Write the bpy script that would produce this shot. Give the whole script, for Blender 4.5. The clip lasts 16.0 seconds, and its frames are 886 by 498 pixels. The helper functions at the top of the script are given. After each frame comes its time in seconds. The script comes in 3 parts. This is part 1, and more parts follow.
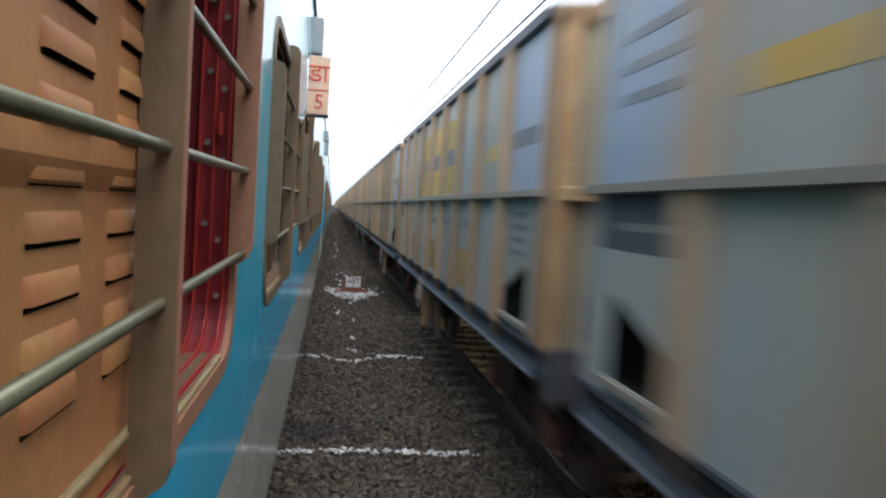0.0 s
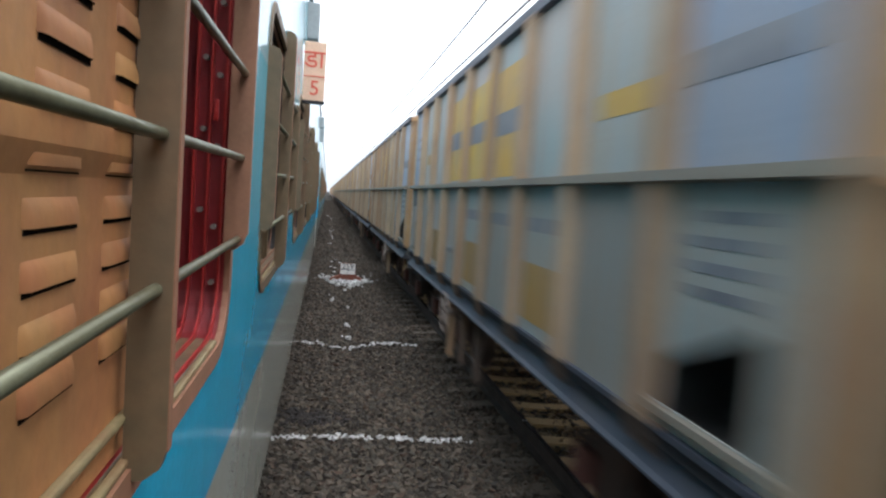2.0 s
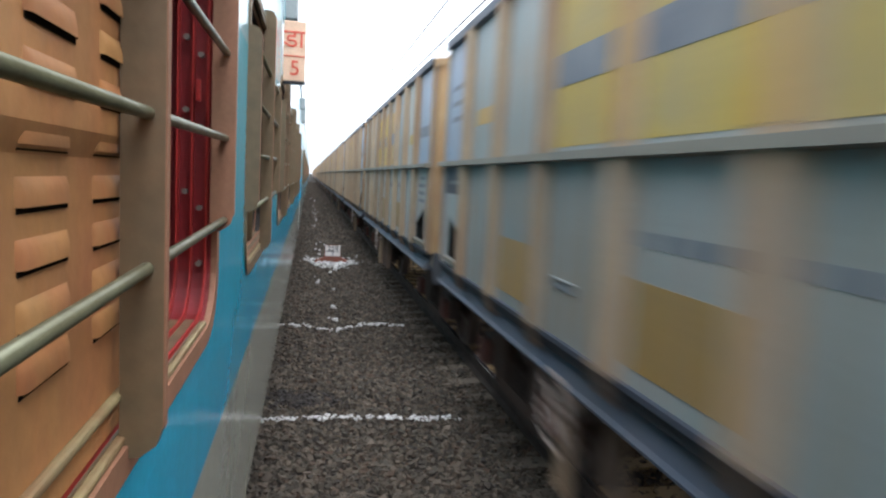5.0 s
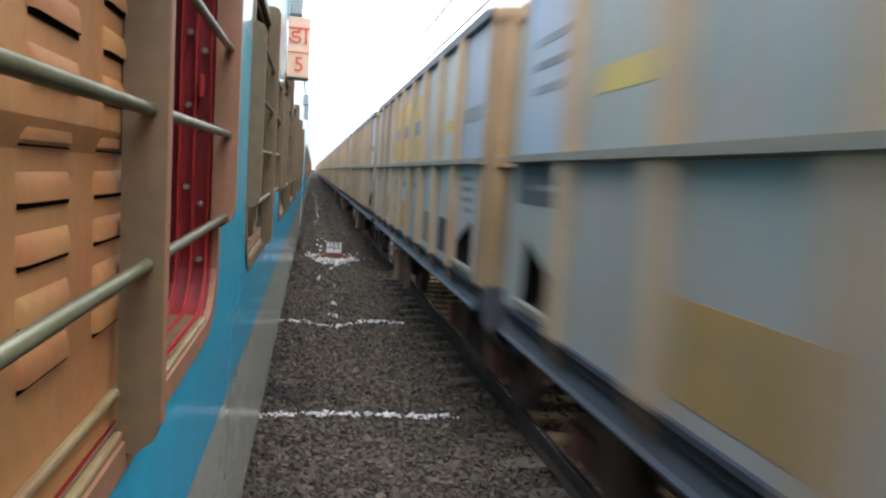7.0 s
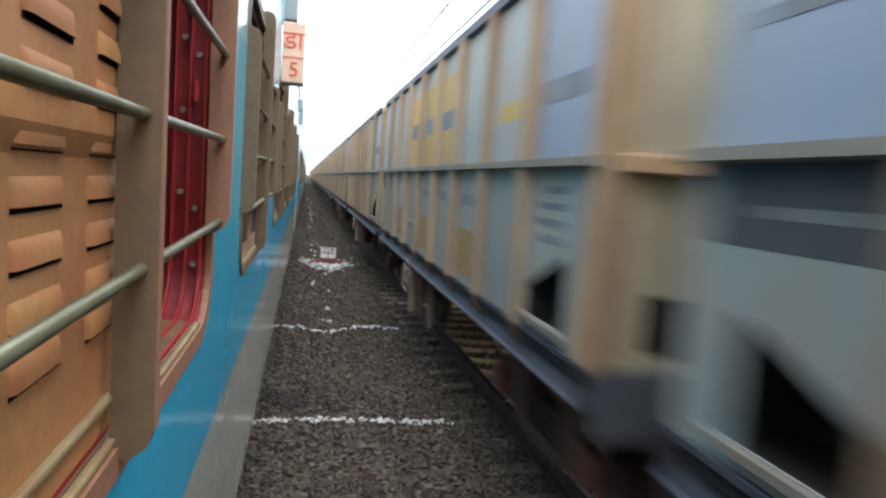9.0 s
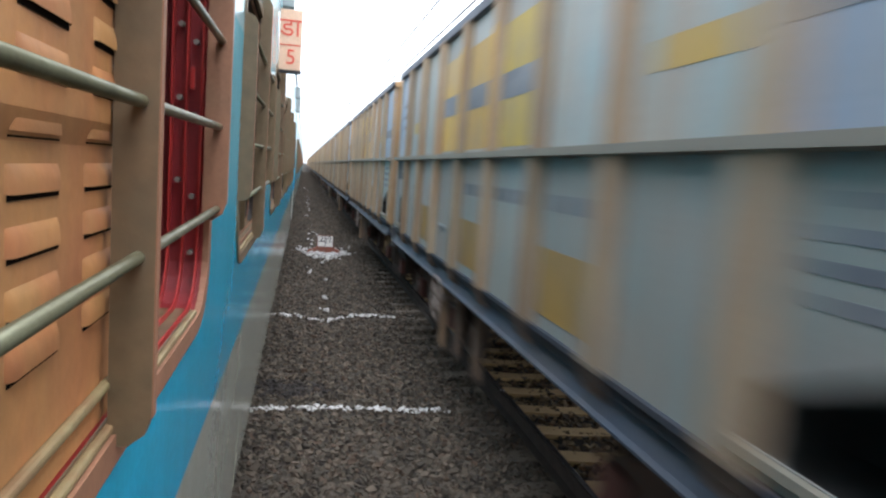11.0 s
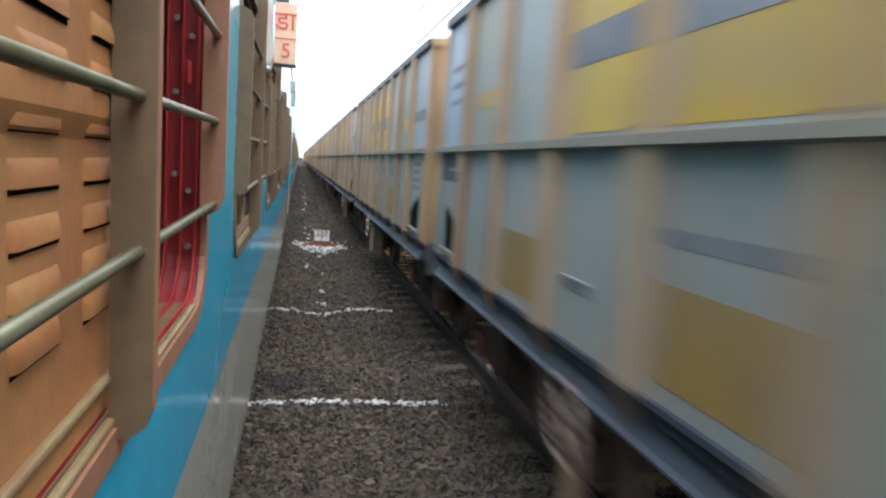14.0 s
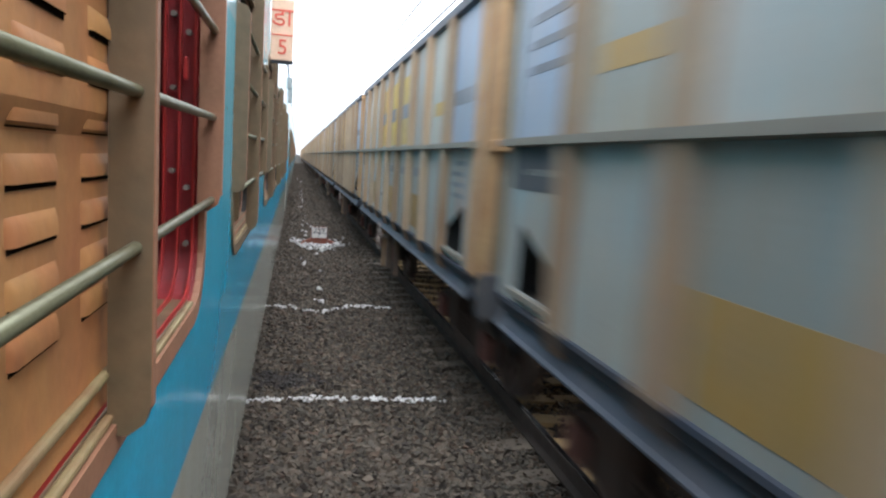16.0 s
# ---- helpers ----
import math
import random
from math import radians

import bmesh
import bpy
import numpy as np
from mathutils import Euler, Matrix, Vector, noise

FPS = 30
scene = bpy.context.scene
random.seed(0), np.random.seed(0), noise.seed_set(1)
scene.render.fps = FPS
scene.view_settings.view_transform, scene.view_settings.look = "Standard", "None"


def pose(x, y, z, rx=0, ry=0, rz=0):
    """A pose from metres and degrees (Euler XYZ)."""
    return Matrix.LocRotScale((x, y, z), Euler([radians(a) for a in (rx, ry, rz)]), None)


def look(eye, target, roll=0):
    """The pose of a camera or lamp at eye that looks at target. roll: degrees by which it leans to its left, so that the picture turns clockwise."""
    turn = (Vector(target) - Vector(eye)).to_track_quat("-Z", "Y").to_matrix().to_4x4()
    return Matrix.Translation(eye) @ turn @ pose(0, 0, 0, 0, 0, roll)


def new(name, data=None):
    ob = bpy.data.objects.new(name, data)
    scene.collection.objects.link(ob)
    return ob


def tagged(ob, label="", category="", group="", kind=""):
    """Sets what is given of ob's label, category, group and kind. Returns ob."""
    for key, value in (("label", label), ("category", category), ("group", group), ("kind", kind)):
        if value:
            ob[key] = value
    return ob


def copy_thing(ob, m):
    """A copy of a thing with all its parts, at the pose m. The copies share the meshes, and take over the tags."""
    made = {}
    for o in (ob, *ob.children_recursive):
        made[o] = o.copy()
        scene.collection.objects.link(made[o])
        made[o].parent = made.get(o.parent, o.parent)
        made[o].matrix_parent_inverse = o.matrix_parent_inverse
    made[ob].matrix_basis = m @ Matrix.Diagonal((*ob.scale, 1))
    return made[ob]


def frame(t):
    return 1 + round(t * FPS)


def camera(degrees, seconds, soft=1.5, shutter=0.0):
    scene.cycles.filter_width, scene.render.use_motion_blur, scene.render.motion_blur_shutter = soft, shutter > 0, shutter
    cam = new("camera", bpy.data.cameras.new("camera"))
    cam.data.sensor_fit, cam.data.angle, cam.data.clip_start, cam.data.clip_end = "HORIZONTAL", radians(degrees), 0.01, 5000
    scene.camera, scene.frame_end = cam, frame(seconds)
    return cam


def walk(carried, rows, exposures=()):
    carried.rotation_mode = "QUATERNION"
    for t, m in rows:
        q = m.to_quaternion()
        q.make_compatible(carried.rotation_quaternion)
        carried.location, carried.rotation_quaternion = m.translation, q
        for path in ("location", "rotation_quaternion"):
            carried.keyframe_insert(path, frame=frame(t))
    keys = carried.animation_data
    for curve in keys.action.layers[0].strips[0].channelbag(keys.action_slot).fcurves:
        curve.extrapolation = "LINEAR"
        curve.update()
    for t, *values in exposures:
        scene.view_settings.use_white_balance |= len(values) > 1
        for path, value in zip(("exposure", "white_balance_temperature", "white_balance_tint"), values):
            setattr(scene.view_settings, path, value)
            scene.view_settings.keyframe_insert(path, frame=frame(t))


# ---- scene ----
# World: x to the right, y along the tracks, z up from the top of the rails.
CAM_Z = 2.27
cam = camera(67.0, 16.0, soft=2.3, shutter=0.85)
PATH = [  # seconds, yaw, pitch, roll, x, y, z from the first stand
    (0, -9.39, -3.22, -3.60, 0.0000, 0.0000, -0.0000),
    (0.5, -9.39, -3.28, -3.83, -0.0001, -0.0023, 0.0014),
    (1, -9.57, -3.33, -3.76, -0.0003, -0.0033, 0.0009),
    (1.5, -9.63, -3.69, -3.73, -0.0026, 0.0072, -0.0026),
    (2, -9.80, -4.23, -4.11, -0.0010, -0.0043, 0.0011),
    (2.5, -10.19, -4.77, -3.47, -0.0031, -0.0037, -0.0010),
    (3, -10.65, -5.56, -2.81, -0.0068, -0.0053, -0.0041),
    (3.5, -10.84, -5.99, -3.37, -0.0048, -0.0098, -0.0019),
    (4, -11.21, -5.75, -2.56, -0.0064, -0.0118, -0.0066),
    (6.5, -11.08, -6.05, -3.97, -0.0052, -0.0164, -0.0017),
    (7, -11.00, -6.02, -3.96, -0.0050, -0.0150, -0.0021),
    (7.5, -10.94, -5.98, -3.92, -0.0054, -0.0116, -0.0026),
    (8, -11.06, -6.06, -3.86, -0.0056, -0.0139, -0.0029),
    (8.5, -11.12, -6.01, -4.10, -0.0059, -0.0137, -0.0020),
    (9, -11.48, -5.53, -4.04, -0.0060, -0.0132, -0.0024),
    (11.5, -11.73, -6.57, -4.26, -0.0061, -0.0157, -0.0023),
    (12, -11.82, -6.51, -4.03, -0.0068, -0.0179, -0.0027),
    (12.5, -11.70, -6.42, -3.76, -0.0067, -0.0159, -0.0044),
    (13, -11.78, -6.85, -3.99, -0.0078, -0.0176, -0.0031),
    (13.5, -11.95, -6.90, -3.97, -0.0074, -0.0224, -0.0029),
    (14, -12.02, -6.98, -3.97, -0.0082, -0.0191, -0.0034),
    (14.5, -12.09, -7.04, -4.00, -0.0082, -0.0201, -0.0034),
    (15, -12.22, -7.21, -4.10, -0.0084, -0.0206, -0.0032),
    (15.5, -12.27, -7.17, -3.92, -0.0087, -0.0213, -0.0036),
    (16, -12.26, -7.25, -3.82, -0.0095, -0.0176, -0.0049),
]
walk(cam, [(t, pose(x, y, CAM_Z + z, 90 + pitch, roll, yaw)) for t, yaw, pitch, roll, x, y, z in PATH],
     [(t, e, 5850, 8) for t, e in ((0, 2.02), (1.5, 2.06), (3.5, 2.33), (7, 2.40), (16, 2.50))])

# ---- light ----
world = bpy.data.worlds.new("overcast_sky")
scene.world = world
world.use_nodes = True
wn, wl = world.node_tree.nodes, world.node_tree.links
sky = wn.new("ShaderNodeTexSky")
sky.sky_type, sky.sun_disc = "NISHITA", False
sky.sun_elevation, sky.sun_rotation = radians(76), radians(160)
sky.air_density, sky.dust_density, sky.ozone_density = 1.0, 4.0, 1.0
fade = wn.new("ShaderNodeHueSaturation")
fade.inputs["Saturation"].default_value = 0.12
wl.new(sky.outputs[0], fade.inputs["Color"])
cloud = wn.new("ShaderNodeMix")  # even cloud cover over the clear sky
cloud.data_type = "RGBA"
cloud.inputs[0].default_value = 0.55
cloud.inputs[7].default_value = (2.5, 2.5, 2.5, 1)
wl.new(fade.outputs[0], cloud.inputs[6])
wl.new(cloud.outputs[2], wn["Background"].inputs["Color"])
wn["Background"].inputs["Strength"].default_value = 0.15
sun_data = bpy.data.lights.new("sun", "SUN")
sun_data.energy, sun_data.angle, sun_data.color = 0.5, radians(70), (0.95, 0.98, 1.0)
sun = new("sun", sun_data)
sun.matrix_world = look((0.8, -2.2, 9.7), (0, 0, 0))


# ---- materials ----
def mat(name, base, second, rough=0.7, metal=0.0, scale=6.0, amount=0.5, fine=60.0, bump=0.15, streak=0.0, streak_col=None, vary=0.0, stretch=(1, 1, 1), hue=0.0):
    """Two colours mixed by broad stains, fine grain in colour, roughness and relief, and optional streaks that run down."""
    m = bpy.data.materials.new(name)
    m.use_nodes = True
    n, l = m.node_tree.nodes, m.node_tree.links
    b = n["Principled BSDF"]
    b.inputs["Metallic"].default_value = metal
    tc, info = n.new("ShaderNodeTexCoord"), n.new("ShaderNodeObjectInfo")
    off = n.new("ShaderNodeVectorMath")
    off.operation = "ADD"
    shift = n.new("ShaderNodeVectorMath")
    shift.operation = "SCALE"
    shift.inputs[0].default_value = (37.0, 23.0, 51.0)
    l.new(info.outputs["Random"], shift.inputs["Scale"])
    l.new(tc.outputs["Object"], off.inputs[0])
    l.new(shift.outputs[0], off.inputs[1])

    def field(sc, detail, st):
        mp, nz = n.new("ShaderNodeMapping"), n.new("ShaderNodeTexNoise")
        mp.inputs["Scale"].default_value = st
        nz.inputs["Scale"].default_value, nz.inputs["Detail"].default_value = sc, detail
        l.new(off.outputs[0], mp.inputs["Vector"])
        l.new(mp.outputs[0], nz.inputs["Vector"])
        return nz.outputs["Fac"]

    def ramp(fac, lo, hi):
        r = n.new("ShaderNodeMapRange")
        r.inputs["From Min"].default_value, r.inputs["From Max"].default_value = lo, hi
        l.new(fac, r.inputs["Value"])
        return r.outputs[0]

    def mix(fac, a, c):
        x = n.new("ShaderNodeMix")
        x.data_type = "RGBA"
        if isinstance(fac, float):
            x.inputs[0].default_value = fac
        else:
            l.new(fac, x.inputs[0])
        for sock, v in ((x.inputs[6], a), (x.inputs[7], c)):
            if isinstance(v, tuple):
                sock.default_value = (*v, 1)
            else:
                l.new(v, sock)
        return x.outputs[2]

    def times(fac, k):
        x = n.new("ShaderNodeMath")
        x.operation = "MULTIPLY"
        x.inputs[1].default_value = k
        l.new(fac, x.inputs[0])
        return x.outputs[0]

    broad, grain = field(scale, 5.0, stretch), field(fine, 3.0, (1, 1, 1))
    col = mix(times(ramp(broad, 0.35, 0.7), amount), base, second)
    if streak > 0:
        runs = field(9.0, 4.0, (1.0, 1.0, 0.09))
        col = mix(times(ramp(runs, 0.42, 0.72), streak), col, streak_col)
    hsv = n.new("ShaderNodeHueSaturation")
    l.new(col, hsv.inputs["Color"])
    if hue > 0:
        hr, wn1 = n.new("ShaderNodeMapRange"), n.new("ShaderNodeTexWhiteNoise")
        wn1.noise_dimensions = "1D"
        l.new(info.outputs["Random"], wn1.inputs["W"])
        hr.inputs["To Min"].default_value, hr.inputs["To Max"].default_value = 0.5 - hue, 0.5 + hue
        l.new(wn1.outputs["Value"], hr.inputs["Value"])
        l.new(hr.outputs[0], hsv.inputs["Hue"])
    val = n.new("ShaderNodeMapRange")
    val.inputs["To Min"].default_value, val.inputs["To Max"].default_value = 0.82 , 1.18
    l.new(grain, val.inputs["Value"])
    if vary > 0:
        rv, mu = n.new("ShaderNodeMapRange"), n.new("ShaderNodeMath")
        rv.inputs["To Min"].default_value, rv.inputs["To Max"].default_value = 1 - vary, 1 + vary
        l.new(info.outputs["Random"], rv.inputs["Value"])
        mu.operation = "MULTIPLY"
        l.new(val.outputs[0], mu.inputs[0])
        l.new(rv.outputs[0], mu.inputs[1])
        l.new(mu.outputs[0], hsv.inputs["Value"])
    else:
        l.new(val.outputs[0], hsv.inputs["Value"])
    l.new(hsv.outputs[0], b.inputs["Base Color"])
    ro = n.new("ShaderNodeMapRange")
    ro.inputs["To Min"].default_value, ro.inputs["To Max"].default_value = max(0.05, rough - 0.15), min(1.0, rough + 0.15)
    l.new(broad, ro.inputs["Value"])
    l.new(ro.outputs[0], b.inputs["Roughness"])
    bu = n.new("ShaderNodeBump")
    bu.inputs["Strength"].default_value, bu.inputs["Distance"].default_value = bump, 0.12 / fine
    l.new(grain, bu.inputs["Height"])
    l.new(bu.outputs[0], b.inputs["Normal"])
    return m


M_PANEL = mat("wagon_panel_paint", (0.225, 0.282, 0.288), (0.315, 0.298, 0.272), 0.6, 0, 1.7, 1.0, 40, 0.1, 1.0, (0.285, 0.222, 0.168), 0.16, hue=0.03)
M_PANEL_BLUE = mat("wagon_repainted_blue_panel", (0.20, 0.26, 0.36), (0.265, 0.285, 0.32), 0.55, 0, 1.7, 0.8, 40, 0.1, 0.5, (0.30, 0.25, 0.20), 0.10)
M_PLATE = mat("stencil_plate_dark_paint", (0.045, 0.05, 0.062), (0.085, 0.085, 0.09), 0.7, 0, 5, 0.7, 40, 0.1, 0.2, (0.16, 0.13, 0.10))
# Near-black for the sole bar's painted shade strip and one slate square.
M_SHADE_AND_SLATE = mat("shade_and_slate_black", (0.017, 0.021, 0.030), (0.024, 0.024, 0.026), 0.8, 0, 4, 0.7, 40, 0.2)
M_FOOT = mat("rib_foot_dark_rust", (0.13, 0.085, 0.055), (0.075, 0.06, 0.055), 0.85, 0, 6, 0.8, 40, 0.2, 0, None, 0.2)
M_RIB = mat("wagon_rib_paint", (0.34, 0.245, 0.155), (0.265, 0.205, 0.15), 0.8, 0, 3, 0.9, 40, 0.2, 0.7, (0.27, 0.135, 0.06), 0.22)
M_END = mat("wagon_end_paint", (0.36, 0.235, 0.115), (0.30, 0.165, 0.075), 0.8, 0, 3, 0.9, 30, 0.2, 0.8, (0.22, 0.15, 0.10), 0.2)
# Duller than the corner pillar: shade between wagons put into the sheet's colour.
M_ENDWALL = mat("wagon_end_sheet_shaded", (0.30, 0.25, 0.155), (0.22, 0.185, 0.135), 0.8, 0, 2, 0.9, 30, 0.2, 0.7, (0.17, 0.13, 0.09), 0.25)
M_RAIL_TRIM = mat("wagon_belt_paint", (0.20, 0.18, 0.14), (0.16, 0.14, 0.12), 0.7, 0, 3, 0.7, 40, 0.2, 0, None, 0.1)
M_SOLE = mat("wagon_sole_bar_paint", (0.027, 0.040, 0.066), (0.030, 0.032, 0.036), 0.6, 0, 3, 0.6, 40, 0.2, 0.3, (0.12, 0.08, 0.05), 0.1)
M_YELLOW = mat("yellow_marking_paint", (0.46, 0.29, 0.024), (0.35, 0.26, 0.12), 0.7, 0, 2.2, 1.0, 40, 0.1, 0.75, (0.34, 0.235, 0.115), 0.15, hue=0.012)
M_RIB_YELLOW = mat("yellow_rib_paint", (0.48, 0.265, 0.018), (0.36, 0.20, 0.05), 0.7, 0, 4, 0.9, 40, 0.1, 0.5, (0.30, 0.18, 0.07), 0.15)
M_OCHRE = mat("ochre_square_paint", (0.32, 0.185, 0.034), (0.21, 0.15, 0.075), 0.75, 0, 3, 0.9, 40, 0.1, 0.6, (0.26, 0.17, 0.10), 0.15)
M_MARK = mat("dark_marking_paint", (0.10, 0.112, 0.14), (0.22, 0.225, 0.235), 0.7, 0, 3.5, 0.9, 40, 0.1, 0.3, (0.25, 0.2, 0.16), 0.1)
M_BROWN = mat("brown_patch_paint", (0.17, 0.13, 0.105), (0.13, 0.11, 0.10), 0.7, 0, 3, 0.7, 40, 0.1, 0.4, (0.2, 0.16, 0.12))
M_BOGIE = mat("bogie_cast_steel", (0.040, 0.029, 0.024), (0.065, 0.035, 0.024), 0.85, 0.1, 5, 0.7, 40, 0.4, 0, None, 0.1)
M_AXLE_RED = mat("axle_box_red_paint", (0.13, 0.045, 0.036), (0.09, 0.045, 0.035), 0.8, 0, 6, 0.7, 40, 0.3)
M_TYRE = mat("wheel_steel", (0.08, 0.06, 0.05), (0.05, 0.04, 0.035), 0.5, 0.6, 6, 0.6, 50, 0.2)
M_HANDWHEEL = mat("hand_wheel_pale_paint", (0.26, 0.21, 0.18), (0.17, 0.125, 0.10), 0.6, 0, 12, 0.6, 60, 0.1)
M_RUST = mat("shutter_rust_orange_paint", (0.54, 0.240, 0.080), (0.37, 0.130, 0.058), 0.55, 0, 6, 1.0, 60, 0.3, 0.45, (0.36, 0.25, 0.09))
M_FIN = mat("window_fin_brown_paint", (0.175, 0.108, 0.057), (0.125, 0.086, 0.047), 0.55, 0.0, 30, 0.9, 120, 0.3, 0.5, (0.18, 0.14, 0.065))
M_FRAME = mat("window_frame_brown_paint", (0.32, 0.145, 0.080), (0.25, 0.13, 0.07), 0.6, 0, 14, 0.7, 120, 0.2)
M_BAR = mat("bare_steel_bar", (0.185, 0.18, 0.11), (0.12, 0.105, 0.058), 0.36, 0.45, 18, 0.8, 160, 0.2)
M_RED_DARK = mat("guide_dark_red_paint", (0.27, 0.016, 0.020), (0.19, 0.018, 0.020), 0.5, 0, 12, 0.7, 120, 0.2)
# Light on the guide edges put into their red; also the latch tab's.
M_RED = mat("lit_guide_edge_and_tab_red", (0.48, 0.035, 0.03), (0.38, 0.03, 0.03), 0.4, 0, 12, 0.5, 120, 0.1)
M_LIP = mat("sill_lip_worn_paint", (0.30, 0.23, 0.11), (0.24, 0.13, 0.06), 0.6, 0.1, 20, 0.8, 120, 0.2)
# Dark base that puts inside shade into coach, window guides and wagon pockets.
M_DARK = mat("shaded_inside_dark", (0.035, 0.032, 0.03), (0.05, 0.045, 0.04), 0.8, 0, 4, 0.5, 30, 0.1)
M_ROOF = mat("coach_roof_silver_grey", (0.42, 0.42, 0.42), (0.3, 0.29, 0.27), 0.6, 0.2, 2, 0.6, 30, 0.1, 0.3, (0.25, 0.2, 0.16))
M_BOXGREY = mat("junction_box_grey_paint", (0.36, 0.38, 0.38), (0.25, 0.24, 0.22), 0.6, 0, 8, 0.6, 50, 0.2)
M_BLACK = mat("black_rubber_trim", (0.03, 0.03, 0.035), (0.05, 0.05, 0.05), 0.7, 0, 8, 0.5, 50, 0.2)
M_SIGN = mat("sign_plate_orange_cream_paint", (0.85, 0.55, 0.38), (0.81, 0.49, 0.31), 0.5, 0, 14, 0.6, 90, 0.05)
M_SIGN_RED = mat("sign_red_letter_paint", (0.75, 0.10, 0.06), (0.7, 0.14, 0.08), 0.5, 0, 14, 0.5, 90, 0.05)
# Near-black without sheen, for painted shade under louvres and in wagon ends.
M_OPENING_SHADE = mat("opening_shade_black", (0.014, 0.010, 0.008), (0.02, 0.014, 0.01), 1.0, 0, 8, 0.5, 50, 0.0)
M_OPENING_SHADE.node_tree.nodes["Principled BSDF"].inputs["Specular IOR Level"].default_value = 0.0
M_BALLAST = mat("ballast_bed_dirt", (0.022, 0.0178, 0.0140), (0.029, 0.0235, 0.018), 0.95, 0, 3, 0.8, 24, 0.9)
M_SOIL = mat("dry_soil", (0.17, 0.125, 0.09), (0.12, 0.10, 0.07), 0.95, 0, 0.2, 0.8, 8, 0.5)
M_LIME = mat("lime_washed_stone", (0.60, 0.58, 0.56), (0.36, 0.32, 0.29), 0.9, 0, 9, 0.5, 60, 0.3)
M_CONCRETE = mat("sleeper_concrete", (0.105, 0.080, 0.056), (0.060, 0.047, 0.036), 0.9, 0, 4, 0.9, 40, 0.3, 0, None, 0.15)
M_RAILSTEEL = mat("rail_side_rust", (0.035, 0.024, 0.018), (0.025, 0.018, 0.015), 0.8, 0.2, 5, 0.6, 40, 0.3)
M_RAILTOP = mat("rail_polished_head", (0.5, 0.5, 0.5), (0.4, 0.38, 0.36), 0.22, 1.0, 5, 0.4, 60, 0.05)
M_BRICK = mat("red_painted_plinth", (0.26, 0.08, 0.05), (0.18, 0.09, 0.06), 0.85, 0, 9, 0.6, 60, 0.3)
M_BOARD = mat("post_board_white_paint", (0.82, 0.77, 0.73), (0.7, 0.62, 0.56), 0.7, 0, 12, 0.5, 60, 0.1)
M_WIRE = mat("copper_wire_weathered", (0.10, 0.09, 0.09), (0.07, 0.06, 0.06), 0.6, 0.4, 5, 0.5, 50, 0.0)
M_MAST = mat("galvanised_mast", (0.34, 0.34, 0.34), (0.25, 0.24, 0.23), 0.6, 0.5, 4, 0.6, 40, 0.1)


def stone_mat(name, base, second):
    """Ballast: each stone takes its own grey or brown."""
    m = mat(name, base, second, 0.9, 0, 12, 0.6, 90, 0.4)
    n, l = m.node_tree.nodes, m.node_tree.links
    geo, rp, mx = n.new("ShaderNodeNewGeometry"), n.new("ShaderNodeValToRGB"), n.new("ShaderNodeMix")
    mx.data_type, mx.blend_type = "RGBA", "MULTIPLY"
    mx.inputs[0].default_value = 1.0
    for pos, c in ((0.0, (0.60, 0.54, 0.50, 1)), (0.35, (0.88, 0.84, 0.80, 1)), (0.65, (1.15, 1.05, 0.90, 1)), (0.85, (1.4, 1.38, 1.32, 1)), (0.96, (1.8, 1.25, 0.90, 1)), (1.0, (2.8, 2.6, 2.4, 1))):
        e = rp.color_ramp.elements.new(pos) if pos not in (0.0, 1.0) else rp.color_ramp.elements[int(pos)]
        e.color = c
    l.new(geo.outputs["Random Per Island"], rp.inputs[0])
    b = n["Principled BSDF"]
    src = b.inputs["Base Color"].links[0].from_socket
    l.new(src, mx.inputs[6])
    l.new(rp.outputs[0], mx.inputs[7])
    l.new(mx.outputs[2], b.inputs["Base Color"])
    return m


M_STONE = stone_mat("ballast_stone", (0.041, 0.0330, 0.0250), (0.028, 0.0228, 0.0175))
M_STONE_OILY = stone_mat("oil_stained_stone", (0.017, 0.014, 0.0125), (0.012, 0.010, 0.009))
# Ochre dust tone, raised to hold the light between the rails.
M_STONE_OCHRE = stone_mat("dusty_lit_ballast_stone", (0.090, 0.063, 0.033), (0.050, 0.036, 0.023))


def sleeper_mat():
    """Sleeper concrete, under ochre brake dust between the rails, paler there for light put into the colour."""
    m = M_CONCRETE
    n, l = m.node_tree.nodes, m.node_tree.links
    tc, sep, ab, mr, mx = (n.new("ShaderNode" + k) for k in ("TexCoord", "SeparateXYZ", "Math", "MapRange", "Mix"))
    ab.operation = "ABSOLUTE"
    mr.inputs["From Min"].default_value, mr.inputs["From Max"].default_value = 0.86, 0.74
    mx.data_type = "RGBA"
    # This ochre also carries the light that reaches in under the train.
    mx.inputs[7].default_value = (0.30, 0.195, 0.085, 1)
    b = n["Principled BSDF"]
    src = b.inputs["Base Color"].links[0].from_socket
    l.new(tc.outputs["Object"], sep.inputs[0])
    l.new(sep.outputs["X"], ab.inputs[0])
    l.new(ab.outputs[0], mr.inputs["Value"])
    l.new(mr.outputs[0], mx.inputs[0])
    l.new(src, mx.inputs[6])
    l.new(mx.outputs[2], b.inputs["Base Color"])


sleeper_mat()


